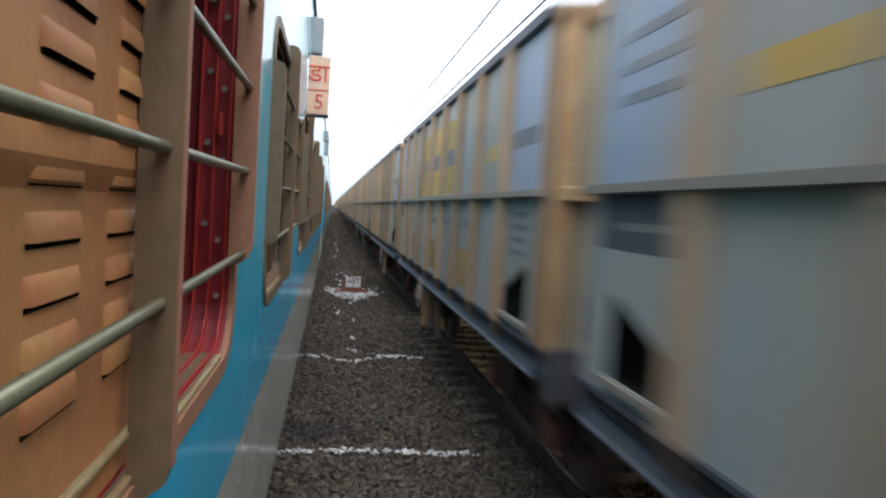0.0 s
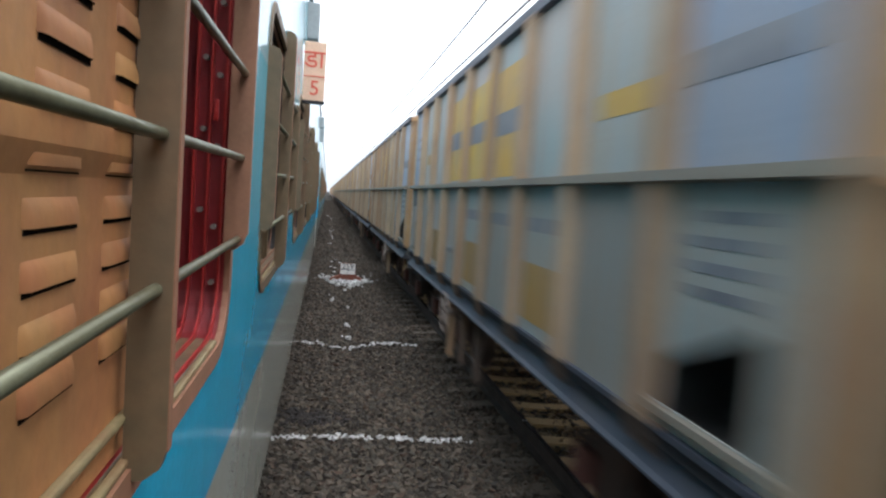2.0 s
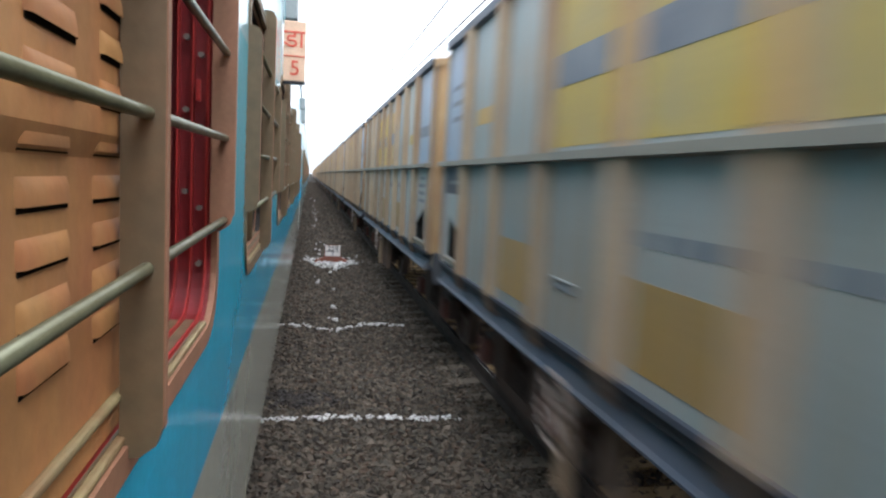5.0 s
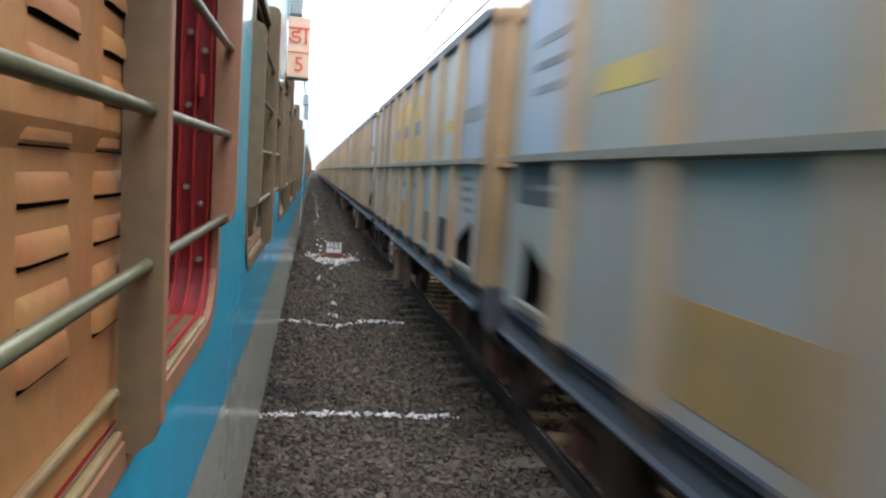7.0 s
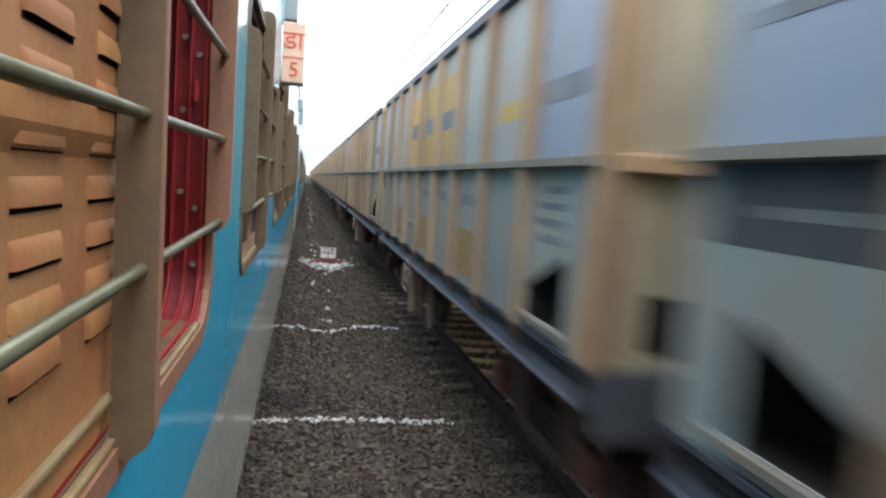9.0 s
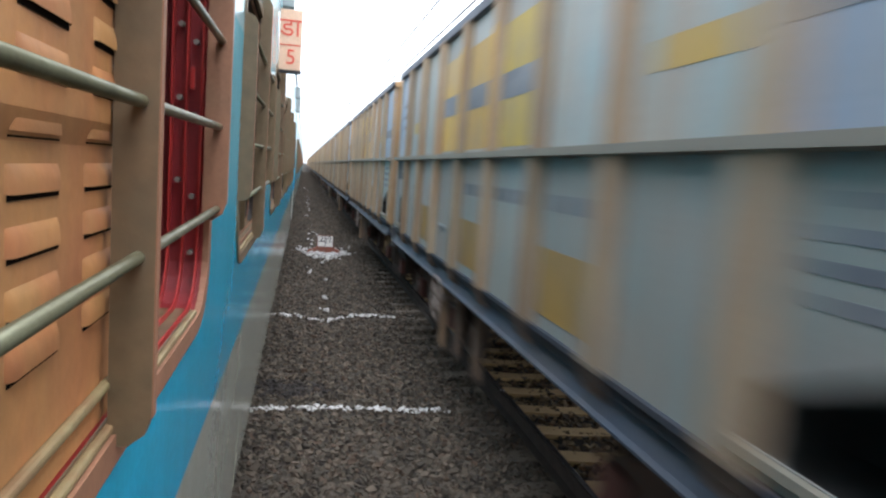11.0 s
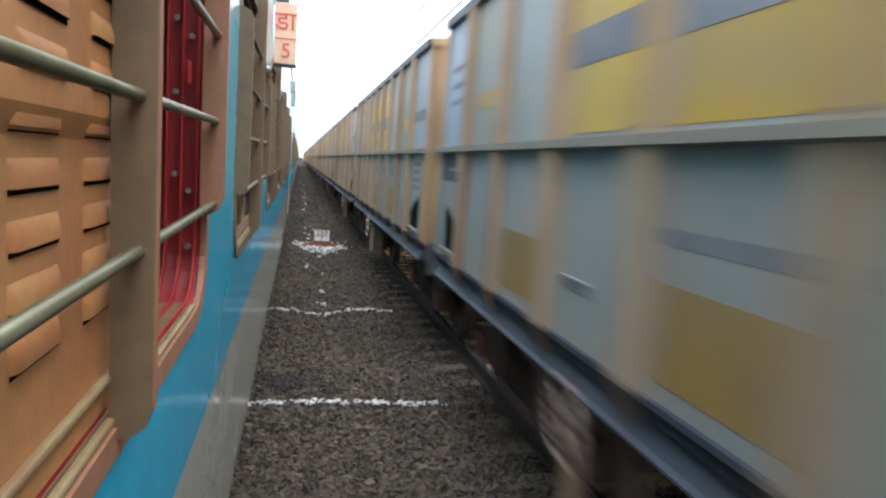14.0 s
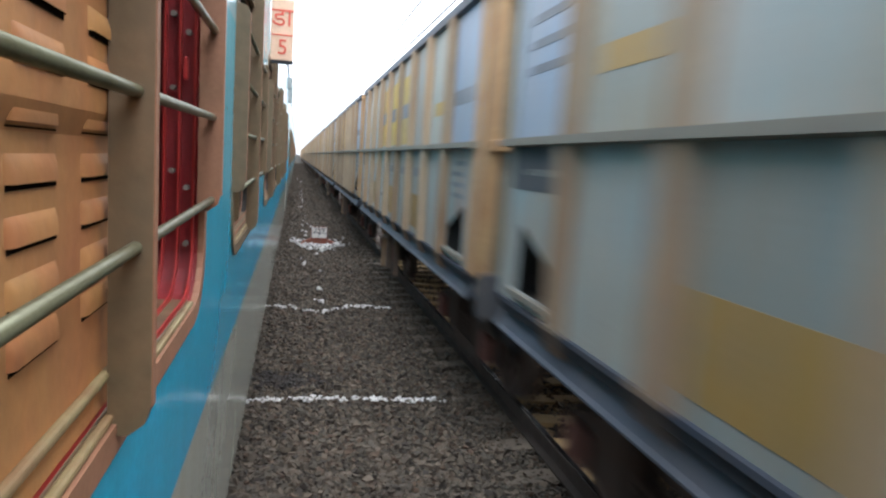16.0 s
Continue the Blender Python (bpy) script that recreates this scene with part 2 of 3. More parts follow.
def livery_mat():
    """The coach's paint: grey below, sky blue along the windows, pale blue above, faded and dusty. The blue pales
    upwards for a sky reflection put into the colour.
    """
    m = mat("coach_livery_paint", (1, 1, 1), (0.80, 0.76, 0.70), 0.12, 0, 2.5, 0.6, 70, 0.005, 0.4, (0.78, 0.70, 0.60))
    n, l = m.node_tree.nodes, m.node_tree.links
    tc, sep, rp, mr, mx = (n.new("ShaderNode" + k) for k in ("TexCoord", "SeparateXYZ", "ValToRGB", "MapRange", "Mix"))
    mr.inputs["From Min"].default_value, mr.inputs["From Max"].default_value = 1.0, 4.0
    els = rp.color_ramp.elements
    # From 1.712 to 2.597 the rising paleness is painted sky sheen.
    stops = ((1.0, (0.41, 0.42, 0.365)), (1.708, (0.41, 0.42, 0.365)), (1.712, (0.015, 0.41, 0.68)), (1.95, (0.022, 0.43, 0.68)),
             (2.35, (0.12, 0.51, 0.66)), (2.597, (0.15, 0.53, 0.66)), (2.603, (0.34, 0.58, 0.66)))
    for k, (z, c) in enumerate(stops):
        e = els[k] if k < 2 else els.new((z - 1) / 3)
        e.position, e.color = (z - 1) / 3, (*c, 1)
    l.new(tc.outputs["Object"], sep.inputs[0])
    l.new(sep.outputs["Z"], mr.inputs["Value"])
    l.new(mr.outputs[0], rp.inputs[0])
    mx.data_type, mx.blend_type = "RGBA", "MULTIPLY"
    mx.inputs[0].default_value = 1.0
    b = n["Principled BSDF"]
    src = b.inputs["Base Color"].links[0].from_socket
    l.new(src, mx.inputs[6])
    l.new(rp.outputs[0], mx.inputs[7])
    l.new(mx.outputs[2], b.inputs["Base Color"])
    return m


M_LIVERY = livery_mat()
M_LIVERY.node_tree.nodes["Principled BSDF"].inputs["Specular IOR Level"].default_value = 0.35


# ---- mesh helpers ----
def box(bm, x0, x1, y0, y1, z0, z1, bevel=0.0):
    vs = [bm.verts.new((x, y, z)) for x in (x0, x1) for y in (y0, y1) for z in (z0, z1)]
    fs = [bm.faces.new([vs[i] for i in q]) for q in ((0, 1, 3, 2), (4, 6, 7, 5), (0, 4, 5, 1), (2, 3, 7, 6), (0, 2, 6, 4), (1, 5, 7, 3))]
    if bevel:
        bmesh.ops.bevel(bm, geom=list({e for f in fs for e in f.edges}), offset=bevel, segments=2, affect="EDGES", profile=0.5)
    return bm


def prism(bm, pts, a0, a1, axis="x"):
    """A polygon of two coordinates, drawn out along an axis."""
    def put(p, a):
        u, v = p
        return {"x": (a, u, v), "y": (u, a, v), "z": (u, v, a)}[axis]
    lo, hi = [bm.verts.new(put(p, a0)) for p in pts], [bm.verts.new(put(p, a1)) for p in pts]
    k = len(pts)
    bm.faces.new(lo[::-1])
    bm.faces.new(hi)
    for i in range(k):
        bm.faces.new((lo[i], lo[(i + 1) % k], hi[(i + 1) % k], hi[i]))
    return bm


def rounded(y0, y1, z0, z1, r, k=6):
    pts = []
    for cy, cz, a in ((y1 - r, z1 - r, 0), (y0 + r, z1 - r, 90), (y0 + r, z0 + r, 180), (y1 - r, z0 + r, 270)):
        for i in range(k + 1):
            q = radians(a + 90 * i / k)
            pts.append((cy + r * math.cos(q), cz + r * math.sin(q)))
    return pts


def ring(bm, outer, inner, x0, x1):
    """A frame between two loops of as many points, from x0 to x1."""
    k = len(outer)
    loops = [[bm.verts.new((x, *p)) for p in pts] for x in (x0, x1) for pts in (outer, inner)]
    for i in range(k):
        j = (i + 1) % k
        for a, b in ((0, 1), (1, 3), (3, 2), (2, 0)):
            bm.faces.new((loops[a][i], loops[a][j], loops[b][j], loops[b][i]))
    return bm


def rod(bm, p, q, r, k=10):
    p, q = Vector(p), Vector(q)
    d = (q - p).normalized()
    u = d.orthogonal().normalized()
    v = d.cross(u)
    a, b = ([bm.verts.new(o + (u * math.cos(6.28319 * i / k) + v * math.sin(6.28319 * i / k)) * r) for i in range(k)] for o in (p, q))
    for i in range(k):
        bm.faces.new((a[i], a[(i + 1) % k], b[(i + 1) % k], b[i])).smooth = True
    bm.faces.new(a[::-1])
    bm.faces.new(b)
    return bm


def part(name, bm, material, parent=None, label="", at=None):
    """Links a bmesh as one mesh object under a thing or a part."""
    bmesh.ops.recalc_face_normals(bm, faces=bm.faces)
    me = bpy.data.meshes.new(name)
    bm.to_mesh(me)
    bm.free()
    me.materials.append(material)
    return again(name, me, parent, label, at)


def again(name, me, parent=None, label="", at=None):
    ob = new(name, me)
    ob.parent = parent
    if at is not None:
        ob.location = at
    return tagged(ob, label)


def B():
    return bmesh.new()


# ---- ground and tracks ----
GROUND_Z = -0.23
COACH_X, WAGON_X = -1.80, 3.07
g = B()
xs = [-2500, -60, -14, -7.0, -4.5, 6.2, 8.5, 14, 60, 2500]
zs = [-1.6, -1.6, -1.3, -1.1, GROUND_Z, GROUND_Z, -1.1, -1.3, -1.6, -1.6]
ys = [-600, -40, -6, 0, 6, 12, 20, 30, 45, 70, 110, 200, 400, 900, 3500]
grid = [[g.verts.new((x, y, z)) for x, z in zip(xs, zs)] for y in ys]
for i in range(len(ys) - 1):
    for j in range(len(xs) - 1):
        f = g.faces.new((grid[i][j], grid[i][j + 1], grid[i + 1][j + 1], grid[i + 1][j]))
        f.material_index = 0 if 3 <= j <= 5 else 1
ground = part("ground", g, M_BALLAST)
ground.data.materials.append(M_SOIL)
tagged(ground, "dark brown stone ballast bed with dry soil beyond", "ground", kind="structure")


for m in (M_BALLAST, M_SOIL):
    m.node_tree.nodes["Principled BSDF"].inputs["Specular IOR Level"].default_value = 0.1


def stones(name, material, count, spread, size, seed, label, lift=0.3):
    """Loose angular stones in one mesh; spread(rng, n) gives their places, size(rng, n) their radii."""
    rng = np.random.default_rng(seed)
    cube = np.array([(x, y, z) for x in (-1, 1) for y in (-1, 1) for z in (-1, 1)]) * 0.62
    tri = np.array([(0, 1, 3), (0, 3, 2), (4, 6, 7), (4, 7, 5), (0, 4, 5), (0, 5, 1), (2, 3, 7), (2, 7, 6), (0, 2, 6), (0, 6, 4), (1, 5, 7), (1, 7, 3)])
    place, rad = spread(rng, count), size(rng, count)
    shape = (cube[None] + rng.uniform(-0.42, 0.42, (count, 8, 3))) * rad[:, None, None]
    shape = shape * rng.uniform(0.7, 1.5, (count, 1, 3)) * np.array([1, 1, 0.8])
    a, b = rng.uniform(0, 6.283, count), rng.uniform(-0.9, 0.9, count)
    ca, sa, cb, sb = np.cos(a)[:, None], np.sin(a)[:, None], np.cos(b)[:, None], np.sin(b)[:, None]
    x, y, z = shape[..., 0], shape[..., 1], shape[..., 2]
    x, z = x * cb - z * sb, x * sb + z * cb
    x, y = x * ca - y * sa, x * sa + y * ca
    pts = np.stack([x, y, z], -1) + place[:, None, :]
    pts[..., 2] += rad[:, None] * lift
    faces = tri[None] + 8 * np.arange(count)[:, None, None]
    me = bpy.data.meshes.new(name)
    me.from_pydata(pts.reshape(-1, 3).tolist(), [], faces.reshape(-1, 3).tolist())
    me.materials.append(material)
    return tagged(new(name, me), label, "gravel", kind="stuff")


def bed(rng, n):
    y = 2.2 + 31.0 * rng.random(n) ** 1.75
    x = np.where(rng.random(n) < 0.93, rng.uniform(-0.6, 2.3, n), rng.uniform(2.1, 4.6, n))
    return np.stack([x, y, GROUND_Z + 0.017 * np.clip((x - 1.5) / 0.4, 0, 1) * (x < 2.12) + rng.normal(0, 0.012, n)], -1)


stones("ballast_stones", M_STONE, 85000, bed, lambda r, n: r.uniform(0.014, 0.036, n), 3, "loose dark grey and brown crushed track ballast")
stones("ballast_stones", M_STONE, 22000, lambda r, n: np.stack([r.uniform(-0.6, 4.6, n), r.uniform(-7, 2.3, n), GROUND_Z + r.normal(0, 0.012, n)], -1), lambda r, n: r.uniform(0.018, 0.04, n), 9, "loose dark grey and brown crushed track ballast")
stones("ballast_stones", M_STONE, 16000, lambda r, n: np.stack([r.uniform(-0.6, 2.2, n), 24 + 170 * r.random(n) ** 1.6, GROUND_Z + r.normal(0, 0.012, n)], -1), lambda r, n: r.uniform(0.025, 0.06, n), 4, "loose dark grey and brown crushed track ballast")


stones("ballast_stones", M_STONE_OCHRE, 9000, lambda r, n: np.stack([r.uniform(2.28, 3.85, n), 1.5 + 20 * r.random(n) ** 1.4, GROUND_Z + r.normal(-0.012, 0.010, n)], -1), lambda r, n: r.uniform(0.020, 0.040, n), 10, "ochre dusted ballast, paler for the light between the rails")


stones("oily_stones", M_STONE_OILY, 650, lambda r, n: np.stack([r.normal(-0.05, 0.20, n), r.normal(7.25, 0.13, n), GROUND_Z + r.normal(0.014, 0.008, n)], -1), lambda r, n: r.uniform(0.014, 0.032, n), 12, "dark oil stained patch of ballast stones")


def line(y0, wave, thick):
    def f(r, n):
        x = r.uniform(-0.75, 1.62, n)
        return np.stack([x, y0 + wave(x) + r.normal(0, thick, n), np.full(n, GROUND_Z + 0.03)], -1)
    return f


tagged(stones("lime_marking_line", M_LIME, 270, line(6.62, lambda x: 0.04 * np.sin(2.1 * x + 1), 0.03), lambda r, n: r.uniform(0.008, 0.024, n), 5, "line of lime whitened stones across the ballast"), category="marking")
tagged(stones("lime_marking_line", M_LIME, 170, line(10.92, lambda x: -0.34 * np.exp(-((x - 0.40) / 0.33) ** 2) + 0.1 * np.exp(-((x - 1.1) / 0.3) ** 2), 0.045), lambda r, n: r.uniform(0.010, 0.026, n), 6, "uneven dipping line of lime whitened stones"), category="marking")


def heap(r, n):
    x = 0.70 + np.where(r.random(n) < 0.7, r.normal(0, 0.34, n), r.uniform(-0.8, 0.75, n))
    return np.stack([x, 18.25 + 1.3 * np.abs(x - 0.7) + r.normal(0, 0.45, n), GROUND_Z + 0.03 + r.uniform(0, 0.04, n)], -1)


tagged(stones("whitewashed_stone_heap", M_LIME, 230, heap, lambda r, n: r.uniform(0.014, 0.048, n), 7, "scattered whitewashed stones round the distance post"), category="stones")
tagged(stones("white_stones", M_LIME, 46, lambda r, n: np.stack([0.42 + r.normal(0, 0.10, n), 9 + 60 * r.random(n) ** 1.2, np.full(n, GROUND_Z + 0.03)], -1), lambda r, n: r.uniform(0.015, 0.055, n), 8, "stray whitewashed stones lying along the ballast"), category="stones")

# distance post
post = part("distance_post", prism(B(), [(0.15, GROUND_Z - 0.05), (1.2, GROUND_Z - 0.05), (1.12, -0.12), (0.92, -0.04), (0.89, 0.29), (0.49, 0.29), (0.46, -0.04), (0.24, -0.12)], 18.78, 18.95, "y"), M_BRICK)
tagged(post, "red painted low plinth with white numbered board", "distance post")
board = part("board", prism(B(), rounded(0.485, 0.895, 0.0, 0.295, 0.01, 2), 18.755, 18.778, "y"), M_BOARD, post, "white board with dark numerals")


def text(name, body, size, m, material, parent, label=""):
    cu = bpy.data.curves.new(name, "FONT")
    cu.body, cu.size, cu.extrude, cu.align_x, cu.align_y = body, size, 0.0015, "CENTER", "CENTER"
    cu.materials.append(material)
    ob = new(name, cu)
    ob.parent = parent
    ob.matrix_local = m
    return tagged(ob, label)


text("numerals", "259", 0.215, pose(0.69, 18.752, 0.215, 90, 0, 0), M_BLACK, board, "dark painted numerals")
text("numerals", "7", 0.16, pose(0.69, 18.752, 0.068, 90, 0, 0), M_BLACK, board, "dark painted numeral")
part("dividing_line", box(B(), 0.49, 0.89, 18.75, 18.754, 0.126, 0.138), M_BLACK, board)


def track(cx, label):
    """Rails on the two sides; sleepers follow one by one."""
    for sx in (-0.87, 0.87):
        x = cx + sx
        prof = [(x - 0.07, -0.17), (x + 0.07, -0.17), (x + 0.07, -0.155), (x + 0.01, -0.14), (x + 0.01, -0.04), (x + 0.034, -0.03), (x + 0.034, -0.004), (x + 0.028, 0), (x - 0.028, 0), (x - 0.034, -0.004), (x - 0.034, -0.03), (x - 0.01, -0.04), (x - 0.01, -0.14), (x - 0.07, -0.155)]
        rail = part("rail", prism(B(), prof, -60, 420, "y"), M_RAILSTEEL)
        tagged(rail, label, "rail", kind="structure")
        part("rail_head", box(B(), x - 0.024, x + 0.024, -60, 420, 0.0, 0.003), M_RAILTOP, rail, "bright polished running surface")


track(WAGON_X, "rusty steel rail with polished head under the freight train")
track(COACH_X, "rusty steel rail under the passenger train")


# ---- freight wagons ----
PITCH, HALF, SIDE = 10.713, 4.892, 1.60
Z_TOP, Z_BELT, Z_SIDE, Z_SOLE = 3.75, 2.445, 1.37, 1.13
BAYS = []


def lower_panel(i):
    """A lower side sheet; the end bays have a slanting opening."""
    y0, y1 = BAYS[i], BAYS[i + 1]
    bm = B()
    if i in (0, len(BAYS) - 2):
        s = 1 if i == 0 else -1
        e = y0 if i == 0 else y1
        f = y1 if i == 0 else y0
        a, b = e + s * 0.31, e + s * 0.98
        zb, zt = Z_SIDE + 0.09, Z_SIDE + 0.54
        for pts in ([(e, Z_SIDE), (a, Z_SIDE), (a, Z_BELT), (e, Z_BELT)],
                    [(a, Z_SIDE), (b, Z_SIDE), (b, zb), (a, zb)],
                    [(a, zt), (b, zb + 0.19), (b, Z_BELT), (a, Z_BELT)],
                    [(b, Z_SIDE), (f, Z_SIDE), (f, Z_BELT), (b, Z_BELT)]):
            prism(bm, pts, -SIDE, -SIDE + 0.012)
        bmesh.ops.remove_doubles(bm, verts=bm.verts, dist=0.001)
    else:
        box(bm, -SIDE, -SIDE + 0.012, y0, y1, Z_SIDE, Z_BELT)
    return bm


def wheelset_bm():
    bm = B()
    prof = [(0.53, 0.0), (0.53, 0.03), (0.50, 0.035), (0.495, 0.13), (0.45, 0.135), (0.43, 0.09), (0.16, 0.07), (0.13, 0.14), (0.08, 0.14)]
    k = 28
    for s in (-1, 1):
        rows = [[bm.verts.new((s * (0.80 + d), r * math.cos(6.28319 * i / k), r * math.sin(6.28319 * i / k))) for i in range(k)] for r, d in prof]
        for a, b in zip(rows, rows[1:]):
            for i in range(k):
                bm.faces.new((a[i], a[(i + 1) % k], b[(i + 1) % k], b[i])).smooth = True
        bm.faces.new(rows[0])
        bm.faces.new(rows[-1])
        for i in range(6):
            q = radians(60 * i)
            box(bm, s * 0.875, s * 0.885, 0.26 * math.cos(q) - 0.03, 0.26 * math.cos(q) + 0.03, 0.26 * math.sin(q) - 0.03, 0.26 * math.sin(q) + 0.03)
    rod(bm, (-1.12, 0, 0), (1.12, 0, 0), 0.075, 12)
    return bm


def coil(bm, x, y, z0, z1, r, turns=4, k=9):
    """A coil spring as a swept band."""
    last = None
    n = turns * k
    for i in range(n + 1):
        a, z = 6.28319 * i / k, z0 + (z1 - z0 - 0.03) * i / n
        now = [bm.verts.new((x + q * math.cos(a), y + q * math.sin(a), z + h)) for q, h in ((r, 0), (r, 0.03), (r - 0.03, 0.03), (r - 0.03, 0))]
        if last:
            for j in range(4):
                bm.faces.new((last[j], last[(j + 1) % 4], now[(j + 1) % 4], now[j]))
        last = now
    return bm


def bogie(wagon, y):
    """A cast three-piece bogie with its two wheelsets."""
    bm = B()
    box(bm, -1.05, 1.05, y - 0.22, y + 0.22, 0.62, 0.88, 0.02)
    bog = part("bogie", bm, M_BOGIE, wagon, "dark rust brown cast steel bogie")
    for s in (-1, 1):
        f = B()
        x0, x1 = (-1.16, -1.02) if s < 0 else (1.02, 1.16)
        prism(f, [(y - 1.22, 0.40), (y - 0.80, 0.40), (y - 0.48, 0.24), (y + 0.48, 0.24), (y + 0.80, 0.40), (y + 1.22, 0.40), (y + 1.22, 0.66), (y + 0.85, 0.74), (y + 0.5, 0.86), (y + 0.36, 0.86), (y + 0.36, 0.36), (y - 0.36, 0.36), (y - 0.36, 0.86), (y - 0.5, 0.86), (y - 0.85, 0.74), (y - 1.22, 0.66)], x0, x1)
        part("side_frame", f, M_BOGIE, bog)
        for dy in (-0.2, 0.0, 0.2):
            part("spring", coil(B(), s * 1.09, y + dy, 0.36, 0.62, 0.08), M_BOGIE, bog)
        for dy in (-1.0, 1.0):
            part("axle_box", box(B(), s * 1.18 - 0.06, s * 1.18 + 0.06, y + dy - 0.14, y + dy + 0.14, 0.38, 0.64, 0.03), M_AXLE_RED, bog, "faded red axle box")
    return bog


WHEELSET = None


def wheelset(bog, y):
    global WHEELSET
    if WHEELSET is None:
        ob = part("wheelset", wheelset_bm(), M_TYRE, bog)
        WHEELSET = ob.data
    else:
        ob = again("wheelset", WHEELSET, bog)
    ob.location = (0, y, 0.53)
    return ob


def plate(bm, i, u0, u1, z0, z1, d=0.003):
    """A flat painted field on bay i, by shares of the bay's width."""
    y0, y1 = BAYS[i], BAYS[i + 1]
    return box(bm, -SIDE - d, -SIDE, y0 + u0 * (y1 - y0), y0 + u1 * (y1 - y0), z0, z1)


def wagon(kind):
    end_bay = 8
    BAYS[:] = [-HALF + 2 * HALF * i / (end_bay + 1) for i in range(end_bay + 2)]
    w = part("freight_wagon", box(B(), -1.50, 1.50, -HALF, HALF, 1.20, 1.34), M_SOLE)
    tagged(w, "dusty pale blue-grey open freight wagon with tan ribs", "freight wagon", "passing freight train")
    for i in range(end_bay + 1):
        part("lower_panel", lower_panel(i), M_PANEL, w)
        part("upper_panel", box(B(), -SIDE, -SIDE + 0.012, BAYS[i], BAYS[i + 1], Z_BELT, Z_TOP - 0.08), M_PANEL_BLUE if i in (0, end_bay) else M_PANEL, w)
    for i in range(1, end_bay + 1):
        y0 = BAYS[i]
        part("rib", prism(B(), [(-SIDE, y0 - 0.105), (-SIDE - 0.075, y0 - 0.055), (-SIDE - 0.075, y0 + 0.055), (-SIDE, y0 + 0.105)], Z_SIDE, Z_TOP - 0.08, "z"), M_RIB, w, "tan rusty pressed rib")
        foot = prism(B(), [(-SIDE + 0.02, Z_SIDE), (-SIDE - 0.075, Z_SIDE), (-SIDE - 0.035, Z_SIDE - 0.13), (-SIDE + 0.03, Z_SIDE - 0.15)], y0 - 0.05, y0 + 0.05, "y")
        part("rib_foot", foot, M_FOOT, w, "dark rusty rib foot over the sole bar")
    for s in (-1, 1):
        e = s * HALF
        part("corner_post", box(B(), -SIDE - 0.02, -SIDE + 0.08, min(e, e - s * 0.09), max(e, e - s * 0.09), Z_SIDE - 0.04, Z_TOP - 0.08, 0.008), M_END if s < 0 else M_PANEL, w, "rusty orange corner post" if s < 0 else "pale grey corner post")
        lo, hi = min(e, e - s * 0.03), max(e, e - s * 0.03)
        bm = B()
        prism(bm, [(-SIDE + 0.06, 1.74), (SIDE - 0.02, 1.74), (SIDE - 0.02, Z_TOP - 0.06), (0.7, Z_TOP + 0.08), (-0.7, Z_TOP + 0.08), (-SIDE + 0.06, Z_TOP - 0.06)], lo, hi, "y")
        box(bm, -SIDE + 0.06, -SIDE + 0.34, lo, hi, 1.40, 1.74)
        box(bm, SIDE - 0.34, SIDE - 0.02, lo, hi, 1.40, 1.74)
        box(bm, -SIDE + 0.06, SIDE - 0.02, lo, hi, Z_SIDE - 0.2, 1.40)
        end = part("end_wall", bm, M_ENDWALL, w, "ochre grey dusty end wall, dulled for shade, with a low opening")
        # Added plate, near-black to stand for the shade inside the low opening.
        part("end_recess", box(B(), -SIDE + 0.2, SIDE - 0.2, min(e - s * 0.034, e - s * 0.038), max(e - s * 0.034, e - s * 0.038), 1.38, 1.80), M_OPENING_SHADE, end, "near-black plate for the shade behind the low opening")
        part("corner_pillar", box(B(), -SIDE + 0.05, -SIDE + 0.19, min(e, e + s * 0.035), max(e, e + s * 0.035), Z_SIDE - 0.05, Z_TOP - 0.09, 0.008), M_END, end, "rusty orange corner pillar")
        for z in (Z_BELT,):
            part("end_rib", box(B(), -SIDE + 0.1, SIDE - 0.1, min(e, e + s * 0.07), max(e, e + s * 0.07), z - 0.05, z + 0.05, 0.01), M_END, end)
        part("end_coping", prism(B(), [(-SIDE - 0.02, Z_TOP - 0.09), (SIDE, Z_TOP - 0.09), (SIDE, Z_TOP), (0.7, Z_TOP + 0.12), (-0.7, Z_TOP + 0.12), (-SIDE - 0.02, Z_TOP)], min(e - s * 0.03, e + s * 0.05), max(e - s * 0.03, e + s * 0.05), "y"), M_END, end)
        part("headstock", box(B(), -1.52, 1.52, min(e, e + s * 0.05), max(e, e + s * 0.05), 0.95, Z_SIDE - 0.02, 0.01), M_PLATE, w)
        cp = B()
        box(cp, -0.14, 0.14, min(e, e + s * 0.464), max(e, e + s * 0.464), 0.96, 1.22, 0.03)
        part("coupler", cp, M_BOGIE, w, "dark cast coupler")
        rod_bm = B()
        rod(rod_bm, (-0.6, e + s * 0.05, 1.0), (-0.55, e + s * 0.42, 0.62), 0.025, 8)
        part("brake_hose", rod_bm, M_BLACK, w)
    part("belt_rail", prism(B(), [(-SIDE - 0.088, Z_BELT - 0.028), (-SIDE, Z_BELT - 0.034), (-SIDE, Z_BELT + 0.03), (-SIDE - 0.088, Z_BELT + 0.018)], -HALF - 0.02, HALF + 0.02, "y"), M_RAIL_TRIM, w, "dusty tan belt rail")
    part("top_rail", box(B(), -SIDE - 0.06, -SIDE + 0.05, -HALF, HALF, Z_TOP - 0.09, Z_TOP, 0.008), M_SOLE, w, "dark grey top rail")
